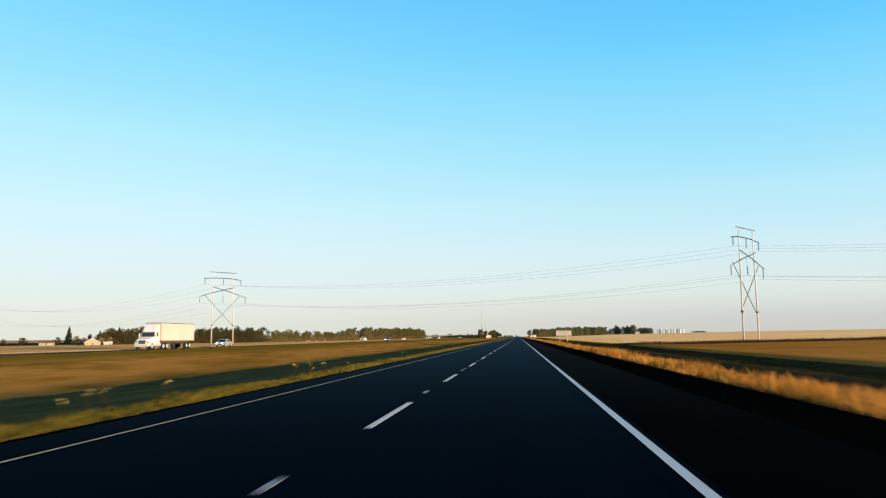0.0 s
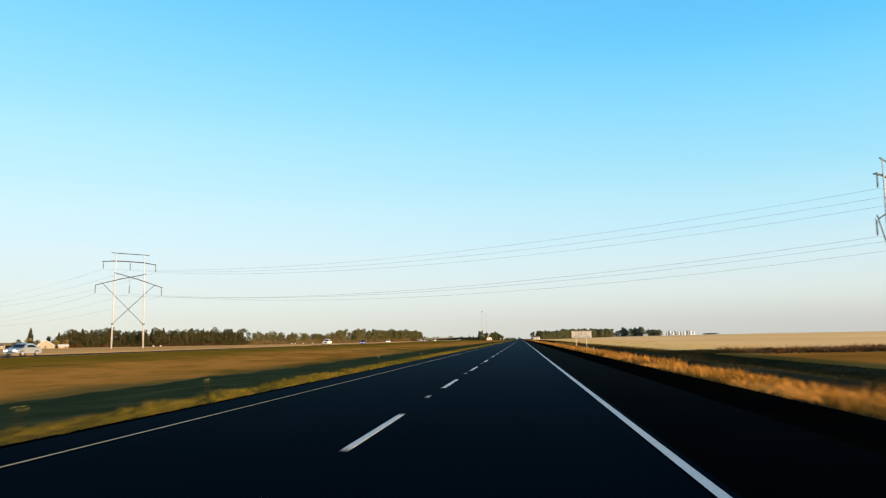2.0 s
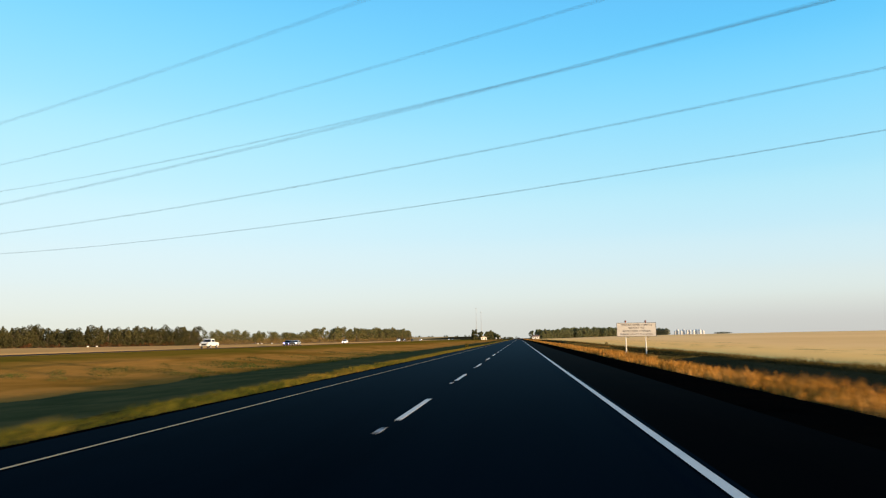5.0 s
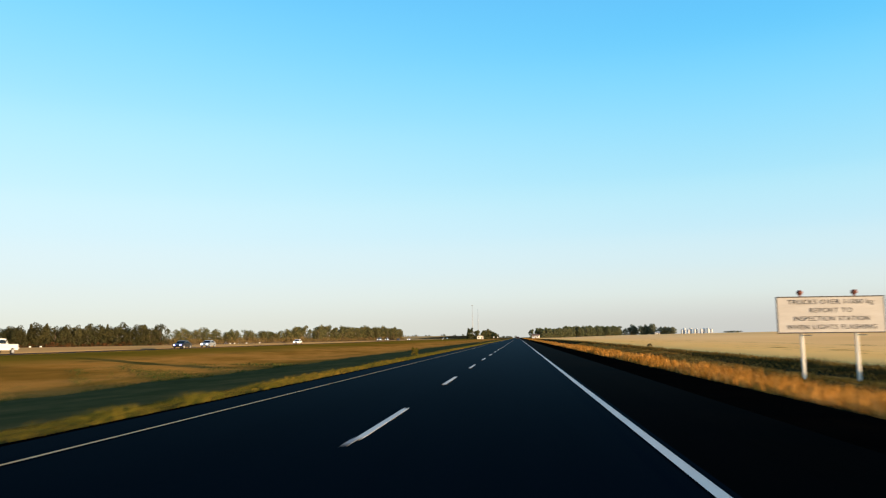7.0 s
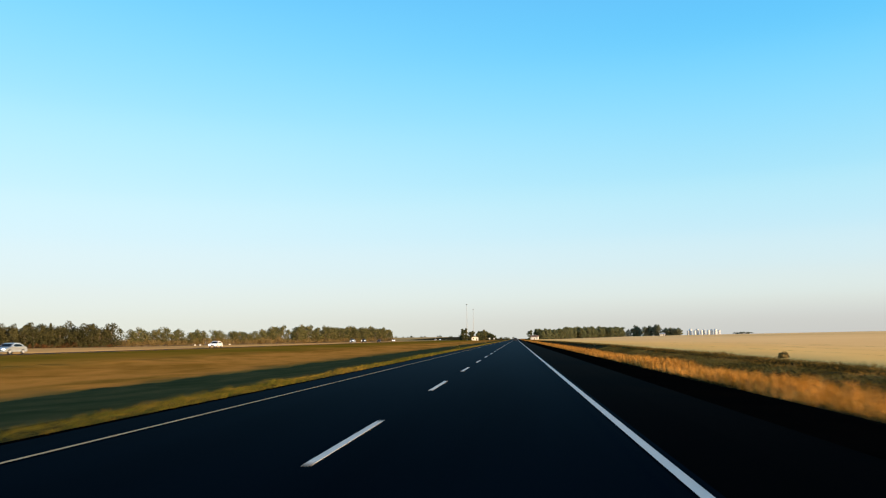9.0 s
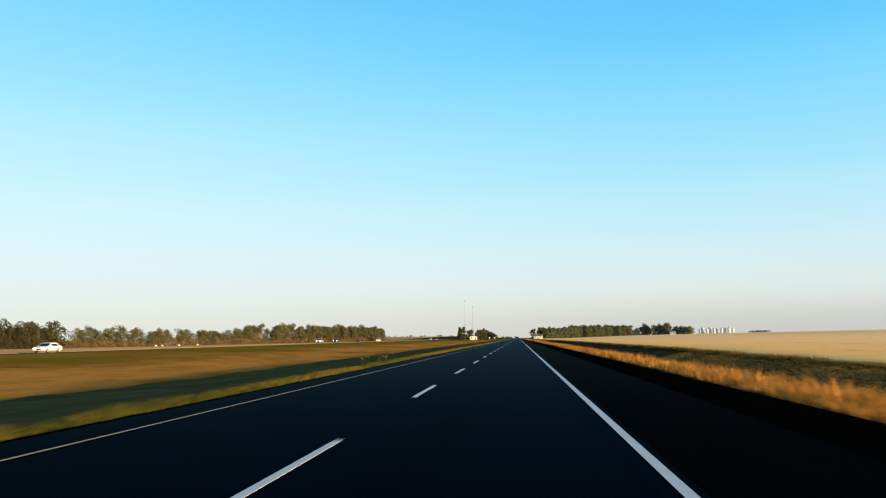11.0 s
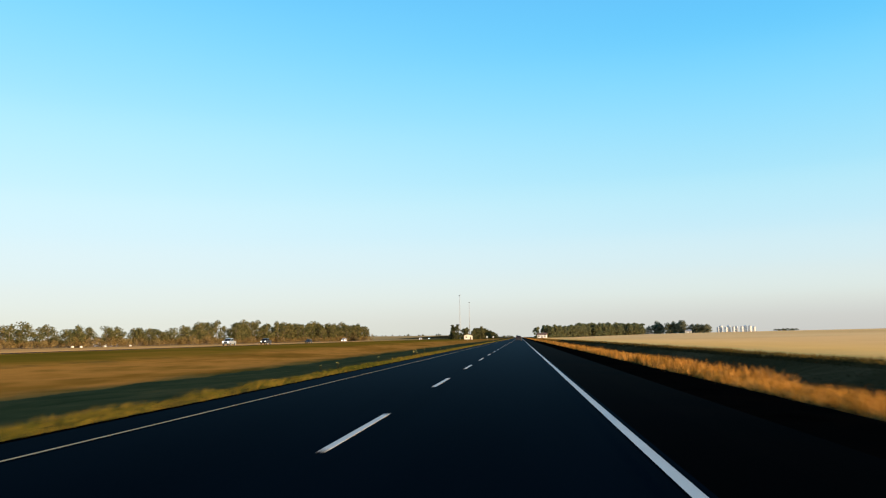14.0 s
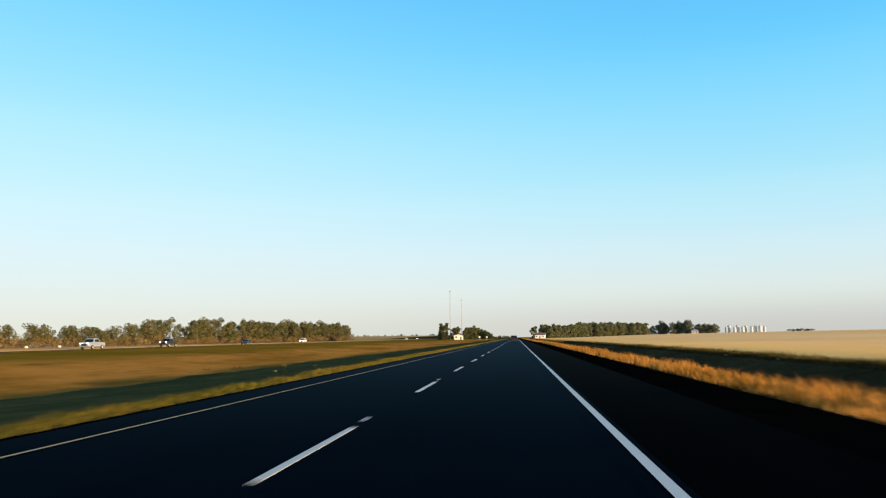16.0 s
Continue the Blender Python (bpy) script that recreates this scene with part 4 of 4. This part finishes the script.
def weed(seed, height):
    r = np.random.default_rng(seed)
    w = empty("flowering_weed", Matrix(), "tall roadside weed with yellow flower heads", "weed", "flowering weeds")
    bm = bmesh.new()
    tips = []
    for k in range(3):
        a, d = r.uniform(0, math.tau), r.uniform(0.03, 0.10)
        tip = (d * math.cos(a), d * math.sin(a), height * r.uniform(0.85, 1.05))
        tube(bm, [(0, 0, -0.05), (tip[0] * 0.3, tip[1] * 0.3, height * 0.5), tip], [0.012, 0.009, 0.006], 5)
        tips.append((*tip, 0.03))
    part("stem", bm, grass_shade_dark, w)
    v, f = leaf_cloud(r, tips, 6, 0.035)
    flat_mesh("bloom", v, f, petal_yellow, w)["kind"] = "stuff"
    v, f = leaf_cloud(r, [(0, 0, height * 0.25, 0.06)], 9, 0.05)
    flat_mesh("foliage", v, f, grass_shade_dark, w)["kind"] = "stuff"
    return w


weeds = [weed(301 + k, 0.36 + 0.06 * k) for k in range(3)]
r_w = np.random.default_rng(5)
weed_spots = [(-8.3, 28.2), (-7.9, 28.4), (-7.9, 29.1), (-8.1, 31.4), (-8.6, 33.3), (-8.2, 36.4), (-9.2, 16.5), (-8.4, 14.3), (-8.4, 13.5), (-8.0, 16.8)]
weed_spots += [(-8.3 - 1.4 * r_w.random(), 55 + 70 * r_w.random()) for _ in range(6)] + [(-8.3 - 1.4 * r_w.random(), 395 + 90 * r_w.random()) for _ in range(7)]
weed_spots += [(-8.3, 496.4), (-8.5, 497.6), (-8.6, 498.3), (-8.7, 499.8), (-8.9, 498.9), (-9.1, 500.6), (-9.5, 526.7), (-9.3, 527.5), (-9.0, 531.0), (-9.2, 509.0)]
plant(weeds, weed_spots + [(-8.2, 389.6), (-8.4, 390.1), (-8.6, 386.2), (-8.8, 385.4)], 84, (0.8, 1.2))


def tall_weed(seed, height):
    """A rank weed: several leafy spires from one root."""
    r = np.random.default_rng(seed)
    w = empty("tall_weed", Matrix(), "tall rank weed of leafy yellow-green spires at the median edge", "weed", "tall weeds")
    bm = bmesh.new()
    clumps = []
    for k in range(5):
        a, d = r.uniform(0, math.tau), r.uniform(0.04, 0.16)
        top = height * r.uniform(0.75, 1.05)
        tip = (d * math.cos(a), d * math.sin(a), top)
        tube(bm, [(0, 0, -0.05), (tip[0] * 0.5, tip[1] * 0.5, top * 0.5), tip], [0.014, 0.010, 0.005], 5)
        clumps += [(tip[0] * u, tip[1] * u, top * u, 0.05 + 0.03 * (1 - u)) for u in (0.3, 0.45, 0.6, 0.72, 0.84, 0.96)]
    part("stem", bm, grass_shade_dark, w)
    v, f = leaf_cloud(r, clumps, 8, 0.06)
    flat_mesh("foliage", v, f, grass_yellow, w)["kind"] = "stuff"
    return w


plant([tall_weed(321, 0.75), tall_weed(322, 0.65)], [(-8.6, 281.0), (-8.8, 281.6), (-8.7, 282.3), (-9.1, 282.0), (-8.5, 389.2), (-8.3, 390.4)], 89, (0.8, 1.1))

# ---- buildings ----


def house(name, m, w, d, h, rise, wall_mat, roof_mat, label, category="house", ridge_x=True):
    hs = empty(name, m, label, category)
    bm = bmesh.new()
    box(bm, -w / 2, w / 2, -d / 2, d / 2, -0.3, h)
    part("wall", bm, wall_mat, hs)
    bm = bmesh.new()
    o = 0.4
    if ridge_x:
        pts = [(-d / 2 - o, h - 0.05), (0, h + rise), (d / 2 + o, h - 0.05), (d / 2 + o, h - 0.25), (0, h + rise - 0.22), (-d / 2 - o, h - 0.25)]
        prism(bm, pts, -w / 2 - o, w / 2 + o)
    else:
        pts = [(-w / 2 - o, h - 0.05), (0, h + rise), (w / 2 + o, h - 0.05), (w / 2 + o, h - 0.25), (0, h + rise - 0.22), (-w / 2 - o, h - 0.25)]
        prism(bm, pts, -d / 2 - o, d / 2 + o)
        bmesh.ops.transform(bm, matrix=pose(0, 0, 0, 0, 0, 90), verts=bm.verts)
    part("roof", bm, roof_mat, hs)
    bm = bmesh.new()
    if ridge_x:
        for x in (-w / 2, w / 2 - 0.1):
            prism(bm, [(-d / 2, h - 0.02), (d / 2, h - 0.02), (0, h + rise - 0.24)], x, x + 0.1)
    else:
        prism(bm, [(-w / 2, h - 0.02), (w / 2, h - 0.02), (0, h + rise - 0.24)], -d / 2, d / 2)
        bmesh.ops.transform(bm, matrix=pose(0, 0, 0, 0, 0, 90), verts=bm.verts)
    part("gable", bm, wall_mat, hs)
    n_win = max(2, int(w / 3))
    for k in range(n_win):
        x = -w / 2 + w * (k + 0.5) / n_win
        win = None
        bm = bmesh.new()
        if k == n_win // 2:
            box(bm, x - 0.5, x + 0.5, -d / 2 - 0.06, -d / 2 + 0.02, -0.1, min(2.1, h - 0.3))
            part("door", bm, brown_roof, hs)
        else:
            box(bm, x - 0.6, x + 0.6, -d / 2 - 0.06, -d / 2 + 0.02, h * 0.4, h * 0.8)
            win = part("window", bm, white_paint, hs)
            bm = bmesh.new()
            box(bm, x - 0.5, x + 0.5, -d / 2 - 0.07, -d / 2 - 0.05, h * 0.4 + 0.1, h * 0.8 - 0.1)
            part("pane", bm, glass_dark, win)
    return hs


house("scale_house", pose(-40.5, 1040, float(land(-40.5, 1040)), 0, 0, 4), 6.6, 5, 3.2, 1.0, cream_panel, brown_roof, "small cream scale house below a tall mast", "building", ridge_x=False)
house("roadside_building", pose(22.5, 1215, float(land(22.5, 1215)), 0, 0, -8), 9, 7, 3.4, 2.0, white_paint, brown_roof, "low white building with a brown roof beside the road", "building")
house("farmhouse", pose(-325, 560, float(land(-325, 560)), 0, 0, 30), 11, 8, 2.2, 3.6, dull_wall, cream_panel, "brown farmhouse with a steep sunlit cream roof", ridge_x=False)
house("farm_garage", pose(-316, 566, float(land(-316, 566)), 0, 0, 30), 6, 5, 1.8, 1.0, dull_wall, cream_panel, "low garage with a pale roof beside the farmhouse", "garage")
house("barn", pose(-366, 566, float(land(-366, 566)), 0, 0, 24), 10, 7, 2.3, 1.6, dull_wall, brown_roof, "low dull brown farm shed", "shed")
house("farm_shed", pose(-205, 1035, float(land(-205, 1035)), 0, 0, 20), 16, 8, 3.6, 2.4, white_paint, white_paint, "pale farm shed behind the shelter belt", "shed")
house("farm_shed", pose(-262, 900, float(land(-262, 900)), 0, 0, 20), 14, 8, 3.6, 2.4, white_paint, brown_roof, "pale farm shed behind the shelter belt", "shed")
house("grove_barn", pose(226, 1496, float(land(226, 1496)), 0, 0, -15), 8, 6, 2.6, 2.0, wood_pale, grey_metal, "pale barn between the grove trees", "barn")


def silo(m, r_, h):
    s = empty("grain_bin", m, "round pale steel grain bin with a conical roof", "silo", "grain bins of the far farm")
    bm = bmesh.new()
    pts, rad = [], []
    n_ = 10
    for k in range(n_):
        pts += [(0, 0, h * k / n_), (0, 0, h * (k + 0.5) / n_)]
        rad += [r_, r_ * 1.02]
    tube(bm, [(0, 0, -0.4)] + pts + [(0, 0, h)], [r_] + rad + [r_], 24)
    part("shell", bm, bin_steel, s, "pale ribbed steel shell")
    bm = bmesh.new()
    tube(bm, [(0, 0, h - 0.05), (0, 0, h + 0.15), (0, 0, h + r_ * 0.5), (0, 0, h + r_ * 0.62)], [r_ * 1.06, r_ * 1.04, r_ * 0.16, r_ * 0.12], 24)
    part("roof", bm, bin_steel, s)
    return s


bin_spots = [(265, 1496, 1.9, 6.5), (269, 1498, 2.2, 8.5), (274, 1492, 1.9, 6.5), (279, 1497, 2.2, 8.5), (284, 1492, 1.9, 7.0), (288.5, 1496, 2.0, 7.5), (294, 1490, 1.9, 7.0),
             (299.5, 1494, 2.0, 7.5), (304.5, 1490, 2.2, 7.5), (311, 1494, 1.8, 6.5)]
for x, y, r_, h in bin_spots:
    silo(pose(x, y, float(land(x, y)) - 0.1), r_, h)


def high_mast(m, h):
    mast = empty("high_mast_light", m, "very tall slim galvanised lighting mast", "lamp", "high mast lights")
    bm = bmesh.new()
    tube(bm, [(0, 0, -0.3), (0, 0, h * 0.5), (0, 0, h)], [0.34, 0.25, 0.14], 12)
    part("pole", bm, mast_grey, mast, smooth=True)
    bm = bmesh.new()
    tube(bm, [(0, 0, h - 0.3), (0, 0, h + 0.3)], [0.5, 0.5], 12)
    part("ring", bm, steel_dark, mast)
    for k in range(6):
        a = k * math.tau / 6
        bm = bmesh.new()
        box(bm, 0.4, 1.05, -0.2, 0.2, h - 0.15, h + 0.1, 0.03, pose(0, 0, 0, 0, 0, math.degrees(a)))
        part("luminaire", bm, mast_grey, mast)


high_mast(pose(-54.0, 1131, float(land(-54.0, 1131)) - 0.1), 40.0)
high_mast(pose(-55.0, 1280, float(land(-55.0, 1280)) - 0.1), 40.0)


def bale(m):
    """A round bale in pale wrap, lying on its side."""
    b = empty("wrapped_bale", m, "round bale in pale wrap lying before the trees", "bale", "bales before the shelter belt")
    bm = bmesh.new()
    tube(bm, [(-0.62, 0, 0.5), (-0.60, 0, 0.5), (-0.5, 0, 0.5), (0.5, 0, 0.5), (0.60, 0, 0.5), (0.62, 0, 0.5)], [0.34, 0.43, 0.52, 0.52, 0.43, 0.34], 20)
    part("wrap", bm, white_paint, b, smooth=True)
    bm = bmesh.new()
    for x in (-0.3, 0.0, 0.3):
        tube(bm, [(x - 0.02, 0, 0.5), (x + 0.02, 0, 0.5)], [0.528, 0.528], 20)
    part("net_band", bm, cream_panel, b)
    return b


first_bale = bale(pose(-226.0, 804.0, float(land(-226.0, 804.0)), 0, 0, 25))
for x, y, turn in ((-224.4, 809.0, 70), (-220.5, 825.0, 10), (-215.5, 842.5, 40), (-299.5, 664.0, 30), (-296.0, 669.5, 75)):
    copy_thing(first_bale, pose(x, y, float(land(x, y)), 0, 0, turn))

# ---- vehicles ----


def wheel(parent, x, y, r_, w, rim_mat):
    bm = bmesh.new()
    s = 1 if x > 0 else -1
    tube(bm, [(x - w / 2, y, r_), (x - w / 2 + 0.03, y, r_), (x + w / 2 - 0.03, y, r_), (x + w / 2, y, r_)], [r_ * 0.9, r_, r_, r_ * 0.9], 20)
    wh = part("wheel", bm, rubber, parent, "black tyre")
    bm = bmesh.new()
    xo = x + s * (w / 2 + 0.01)
    tube(bm, [(xo - s * 0.06, y, r_), (xo, y, r_), (xo + s * 0.015, y, r_)], [r_ * 0.62, r_ * 0.6, r_ * 0.2], 16)
    part("rim", bm, rim_mat, wh)


def car(name, m, paint, label, kind="sedan", lamp=None, group="oncoming cars"):
    """A car that faces local -y."""
    c = empty(name, m, label, "car" if kind != "pickup" else "pickup", group)
    if kind == "sedan":
        L, W, H = 4.7, 1.82, 1.46
        low = [(-2.35, 0.35), (-2.32, 0.62), (-2.1, 0.76), (-1.1, 0.93), (1.6, 0.98), (2.25, 0.95), (2.35, 0.6), (2.3, 0.32)]
        top = [(-1.15, 0.92), (-0.35, 1.40), (0.1, 1.46), (0.8, 1.43), (1.75, 0.98)]
    elif kind == "suv":
        L, W, H = 4.7, 1.9, 1.75
        low = [(-2.35, 0.40), (-2.33, 0.75), (-2.15, 0.95), (-1.2, 1.08), (2.2, 1.12), (2.35, 0.9), (2.35, 0.40)]
        top = [(-1.2, 1.07), (-0.5, 1.66), (0.2, 1.75), (1.9, 1.70), (2.28, 1.1)]
    else:
        L, W, H = 5.8, 2.0, 1.9
        low = [(-2.9, 0.50), (-2.88, 1.0), (-2.7, 1.14), (-1.45, 1.22), (0.85, 1.22), (0.9, 1.22), (2.85, 1.24), (2.9, 0.6), (2.85, 0.5)]
        top = [(-1.45, 1.21), (-0.85, 1.82), (-0.3, 1.9), (0.55, 1.88), (0.85, 1.21)]
    bm = bmesh.new()
    prism(bm, low, -W / 2, W / 2, lambda y, z: 1.0 - 0.10 * (abs(y) / (L / 2)) ** 4 - (0.04 if z > 0.9 else 0))
    bmesh.ops.bevel(bm, geom=list(bm.edges), offset=0.04, segments=2, affect="EDGES")
    part("body", bm, paint, c)
    bm = bmesh.new()
    prism(bm, top, -W / 2 * 0.92, W / 2 * 0.92, lambda y, z: 1.0 - 0.22 * max(0, (z - top[0][1])) / 0.7)
    cabin = part("cabin", bm, paint, c)
    zb = top[0][1]

    def at_height(y0, z0, y1, z1, u):
        return y0 + (y1 - y0) * u, z0 + (z1 - z0) * u
    for (ya, za), (yb, zb2), nm in ((top[0], top[1], "windscreen"), (top[-1], top[-2], "rear_window")):
        s = -1 if nm == "windscreen" else 1
        bm = bmesh.new()
        vs = []
        for u in (0.1, 0.92):
            y, z = at_height(ya, za, yb, zb2, u)
            half = W / 2 * 0.92 * (1.0 - 0.22 * max(0, z - zb) / 0.7) * 0.9
            vs.append([(-half, y + s * 0.012, z + 0.006), (half, y + s * 0.012, z + 0.006)])
        bm.faces.new([bm.verts.new(p) for p in (vs[0][0], vs[0][1], vs[1][1], vs[1][0])])
        bmesh.ops.solidify(bm, geom=list(bm.faces), thickness=0.008)
        part(nm, bm, glass_dark, cabin)
    for s in (-1, 1):
        bm = bmesh.new()
        ring = []
        for (y, z) in ((top[0][0] + 0.35, zb + 0.06), (top[1][0] + 0.1, top[1][1] - 0.1), (top[-2][0] - 0.05, top[-2][1] - 0.12), (top[-1][0] - 0.25, zb + 0.06)):
            half = W / 2 * 0.92 * (1.0 - 0.22 * max(0, z - zb) / 0.7) + 0.008
            ring.append(bm.verts.new((s * half, y, z)))
        bm.faces.new(ring)
        bmesh.ops.solidify(bm, geom=list(bm.faces), thickness=0.01)
        part("side_window", bm, glass_dark, cabin)
        bm = bmesh.new()
        zl = low[1][1] + 0.02
        box(bm, s * (W / 2 - 0.36) - 0.14, s * (W / 2 - 0.36) + 0.14, -L / 2 - 0.01, -L / 2 + 0.12, zl - 0.04, zl + 0.08, 0.02)
        part("headlight", bm, lamp or glass_dark, c)
        bm = bmesh.new()
        zt = low[-2][1] + 0.1
        box(bm, s * (W / 2 - 0.3) - 0.16, s * (W / 2 - 0.3) + 0.16, L / 2 - 0.1, L / 2 + 0.015, zt, zt + 0.16, 0.02)
        part("tail_light", bm, tail_red, c)
        bm = bmesh.new()
        box(bm, s * (W / 2 + 0.08) - 0.1, s * (W / 2 + 0.08) + 0.1, top[0][0] + 0.25, top[0][0] + 0.4, zb, zb + 0.14, 0.03)
        part("mirror", bm, paint, c)
        for y in (-L * 0.30, L * 0.29):
            wheel(c, s * (W / 2 - 0.12), y, 0.33 if kind == "sedan" else 0.38, 0.22, grey_metal)
    bm = bmesh.new()
    box(bm, -0.5, 0.5, -L / 2 - 0.015, -L / 2 + 0.06, low[0][1] + 0.08, low[1][1] - 0.03, 0.02)
    part("grille", bm, rubber, c)
    if kind == "pickup":
        bm = bmesh.new()
        box(bm, -W / 2 + 0.1, W / 2 - 0.1, 1.0, 2.78, 1.20, 1.262)
        part("bed_cover", bm, rubber, c)
    return c


def lorry(m):
    t = empty("semi_truck", m, "white semi truck with a long cream box trailer", "truck")
    bm = bmesh.new()
    box(bm, -1.3, 1.3, -2.2, 10.6, 1.25, 4.1, 0.04)
    tr = part("trailer_box", bm, trailer_white, t, "cream trailer box")
    for z, h in ((1.2, 0.16), (4.06, 0.10)):
        bm = bmesh.new()
        box(bm, -1.33, 1.33, -2.23, 10.63, z, z + h, 0.02)
        part("rail", bm, brown_roof if z < 2 else steel_dark, tr)
    for k in range(10):
        bm = bmesh.new()
        y = -1.2 + k * 1.2
        box(bm, 1.30, 1.315, y - 0.03, y + 0.03, 1.38, 4.04)
        part("side_rib", bm, trailer_white, tr)
    bm = bmesh.new()
    box(bm, -0.5, 0.5, -4.6, 10.2, 0.85, 1.15)
    part("chassis", bm, steel_dark, t)
    bm = bmesh.new()
    prism(bm, [(-4.3, 0.8), (-4.35, 1.9), (-4.0, 2.75), (-2.65, 2.85), (-2.6, 0.8)], -1.15, 1.15, lambda y, z: 1.0 if z < 2 else 0.96)
    bmesh.ops.bevel(bm, geom=list(bm.edges), offset=0.06, segments=2, affect="EDGES")
    cab = part("cab", bm, white_paint, t, "white cab")
    bm = bmesh.new()
    prism(bm, [(-3.9, 2.80), (-2.9, 3.85), (-2.62, 3.9), (-2.62, 2.80)], -1.08, 1.08)
    bmesh.ops.bevel(bm, geom=list(bm.edges), offset=0.05, segments=2, affect="EDGES")
    part("roof_fairing", bm, white_paint, cab)
    bm = bmesh.new()
    prism(bm, [(-6.15, 0.62), (-6.22, 1.15), (-6.05, 1.55), (-4.3, 1.88), (-4.3, 0.7)], -1.05, 1.05, lambda y, z: 0.9 if y < -6 else 1.0)
    bmesh.ops.bevel(bm, geom=list(bm.edges), offset=0.07, segments=2, affect="EDGES")
    hood = part("hood", bm, white_paint, t)
    bm = bmesh.new()
    box(bm, -0.55, 0.55, -6.26, -6.1, 0.85, 1.42, 0.03)
    part("grille", bm, steel_dark, hood)
    bm = bmesh.new()
    box(bm, -1.15, 1.15, -6.4, -6.15, 0.42, 0.78, 0.05)
    part("bumper", bm, grey_metal, t)
    bm = bmesh.new()
    prism(bm, [(-4.40, 1.95), (-4.10, 2.66), (-4.06, 2.66), (-4.34, 1.95)], -1.0, 1.0)
    part("windscreen", bm, glass_dark, cab)
    for s in (-1, 1):
        bm = bmesh.new()
        box(bm, s * 1.14 - 0.015, s * 1.14 + 0.015, -4.0, -3.1, 1.95, 2.6, 0.01)
        part("side_window", bm, glass_dark, cab)
        bm = bmesh.new()
        box(bm, s * 1.32 - 0.1, s * 1.32 + 0.1, -4.4, -4.3, 1.7, 2.5, 0.03)
        part("mirror", bm, white_paint, cab)
        bm = bmesh.new()
        box(bm, s * 0.85 - 0.16, s * 0.85 + 0.16, -6.2, -6.05, 0.98, 1.22, 0.03)
        part("headlight", bm, glass_dark, hood)
        bm = bmesh.new()
        tube(bm, [(s * 1.0, -3.9, 0.75), (s * 1.0, -2.5, 0.75)], [0.33, 0.33], 14)
        part("fuel_tank", bm, grey_metal, t)
        bm = bmesh.new()
        prism(bm, [(-6.1, 0.55), (-6.05, 1.15), (-5.6, 1.3), (-4.8, 1.2), (-4.6, 0.6), (-4.85, 0.6), (-5.1, 1.05), (-5.6, 1.05), (-5.85, 0.6)], s * 1.1 - 0.14, s * 1.1 + 0.14)
        part("fender", bm, white_paint, hood)
        for y in (-5.35, -1.6, -0.3, 7.4, 8.7):
            wheel(t, s * 1.08, y, 0.5, 0.30 if y < -5 else 0.5, grey_metal)
        bm = bmesh.new()
        box(bm, s * 1.1 - 0.03, s * 1.1 + 0.03, 2.6, 2.7, 0.2, 1.2)
        part("landing_leg", bm, steel_dark, t)
        bm = bmesh.new()
        box(bm, s * 0.95 - 0.28, s * 0.95 + 0.28, 9.5, 9.53, 0.15, 0.95)
        part("mud_flap", bm, rubber, t)
    return t


def lane(y, off=-7.6):
    """A place on the far carriageway, headed along it."""
    turn = math.degrees(math.atan2(float(far_edge(y + 20) - far_edge(y - 20)), 40))
    return pose(float(far_edge(y)) + off, y, 0.012, 0, 0, -turn)


lorry(lane(118.5))
car("silver_car", lane(146, -7.2), silver_paint, "silver sedan driving on the far carriageway", "sedan", headlamp)
car("white_pickup", lane(303, -7.4), white_paint, "white pickup truck on the far carriageway", "pickup")
car("blue_lit_car", lane(349, -3.6), black_paint, "dark car with bluish headlights switched on", "sedan", headlamp_blue)
car("silver_car", lane(372), silver_paint, "silver sedan driving on the far carriageway", "sedan", headlamp)
car("white_car", lane(446), white_paint, "white sedan on the far carriageway", "sedan", headlamp)
car("silver_pickup", lane(626), silver_paint, "silver pickup truck with lit headlights", "pickup", headlamp)
car("black_pickup", lane(659), black_paint, "black pickup truck with lit headlights", "pickup", headlamp)
car("dark_car", lane(714), black_paint, "dark sedan on the far carriageway", "sedan")
car("white_suv", lane(784), white_paint, "white sport utility car with lit headlights on the far carriageway", "suv", headlamp)
car("white_van", lane(1093, -3.6), white_paint, "white sport utility car far off beside the trees", "suv", headlamp)
car("white_van", lane(1209), white_paint, "white sport utility car far off beside the trees", "suv", headlamp)
car("dark_suv", pose(-0.35, 690, 0.012, 0, 0, 180), black_paint, "dark sport utility car driving ahead on the road", "suv", None, "cars ahead")

# ---- small roadside things ----


def marker_post(x, y):
    mk = empty("marker_post", pose(x, y, float(land(x, y))), "slim pale marker post standing in the grass", "post", "marker posts")
    bm = bmesh.new()
    box(bm, -0.035, 0.035, -0.02, 0.02, -0.2, 0.62, 0.01)
    pst = part("post", bm, wood_pale, mk)
    bm = bmesh.new()
    box(bm, -0.03, 0.03, -0.028, -0.02, 0.48, 0.58)
    part("reflector", bm, white_paint, pst)


def small_sign(x, y, w, h, z):
    sg = empty("small_sign", pose(x, y, float(land(x, y))), "small white road sign on a single post", "sign", "small signs")
    bm = bmesh.new()
    box(bm, -0.05, 0.05, -0.04, 0.04, -0.3, z + h, 0.01)
    part("post", bm, wood_pale, sg)
    bm = bmesh.new()
    box(bm, -w / 2, w / 2, -0.07, -0.045, z, z + h, 0.006)
    part("panel", bm, white_paint, sg)


marker_post(8.3, 161.0)
marker_post(9.2, 163.0)
small_sign(-27, 1070, 1.3, 1.3, 1.8)
small_sign(-25, 1160, 1.3, 1.3, 1.8)
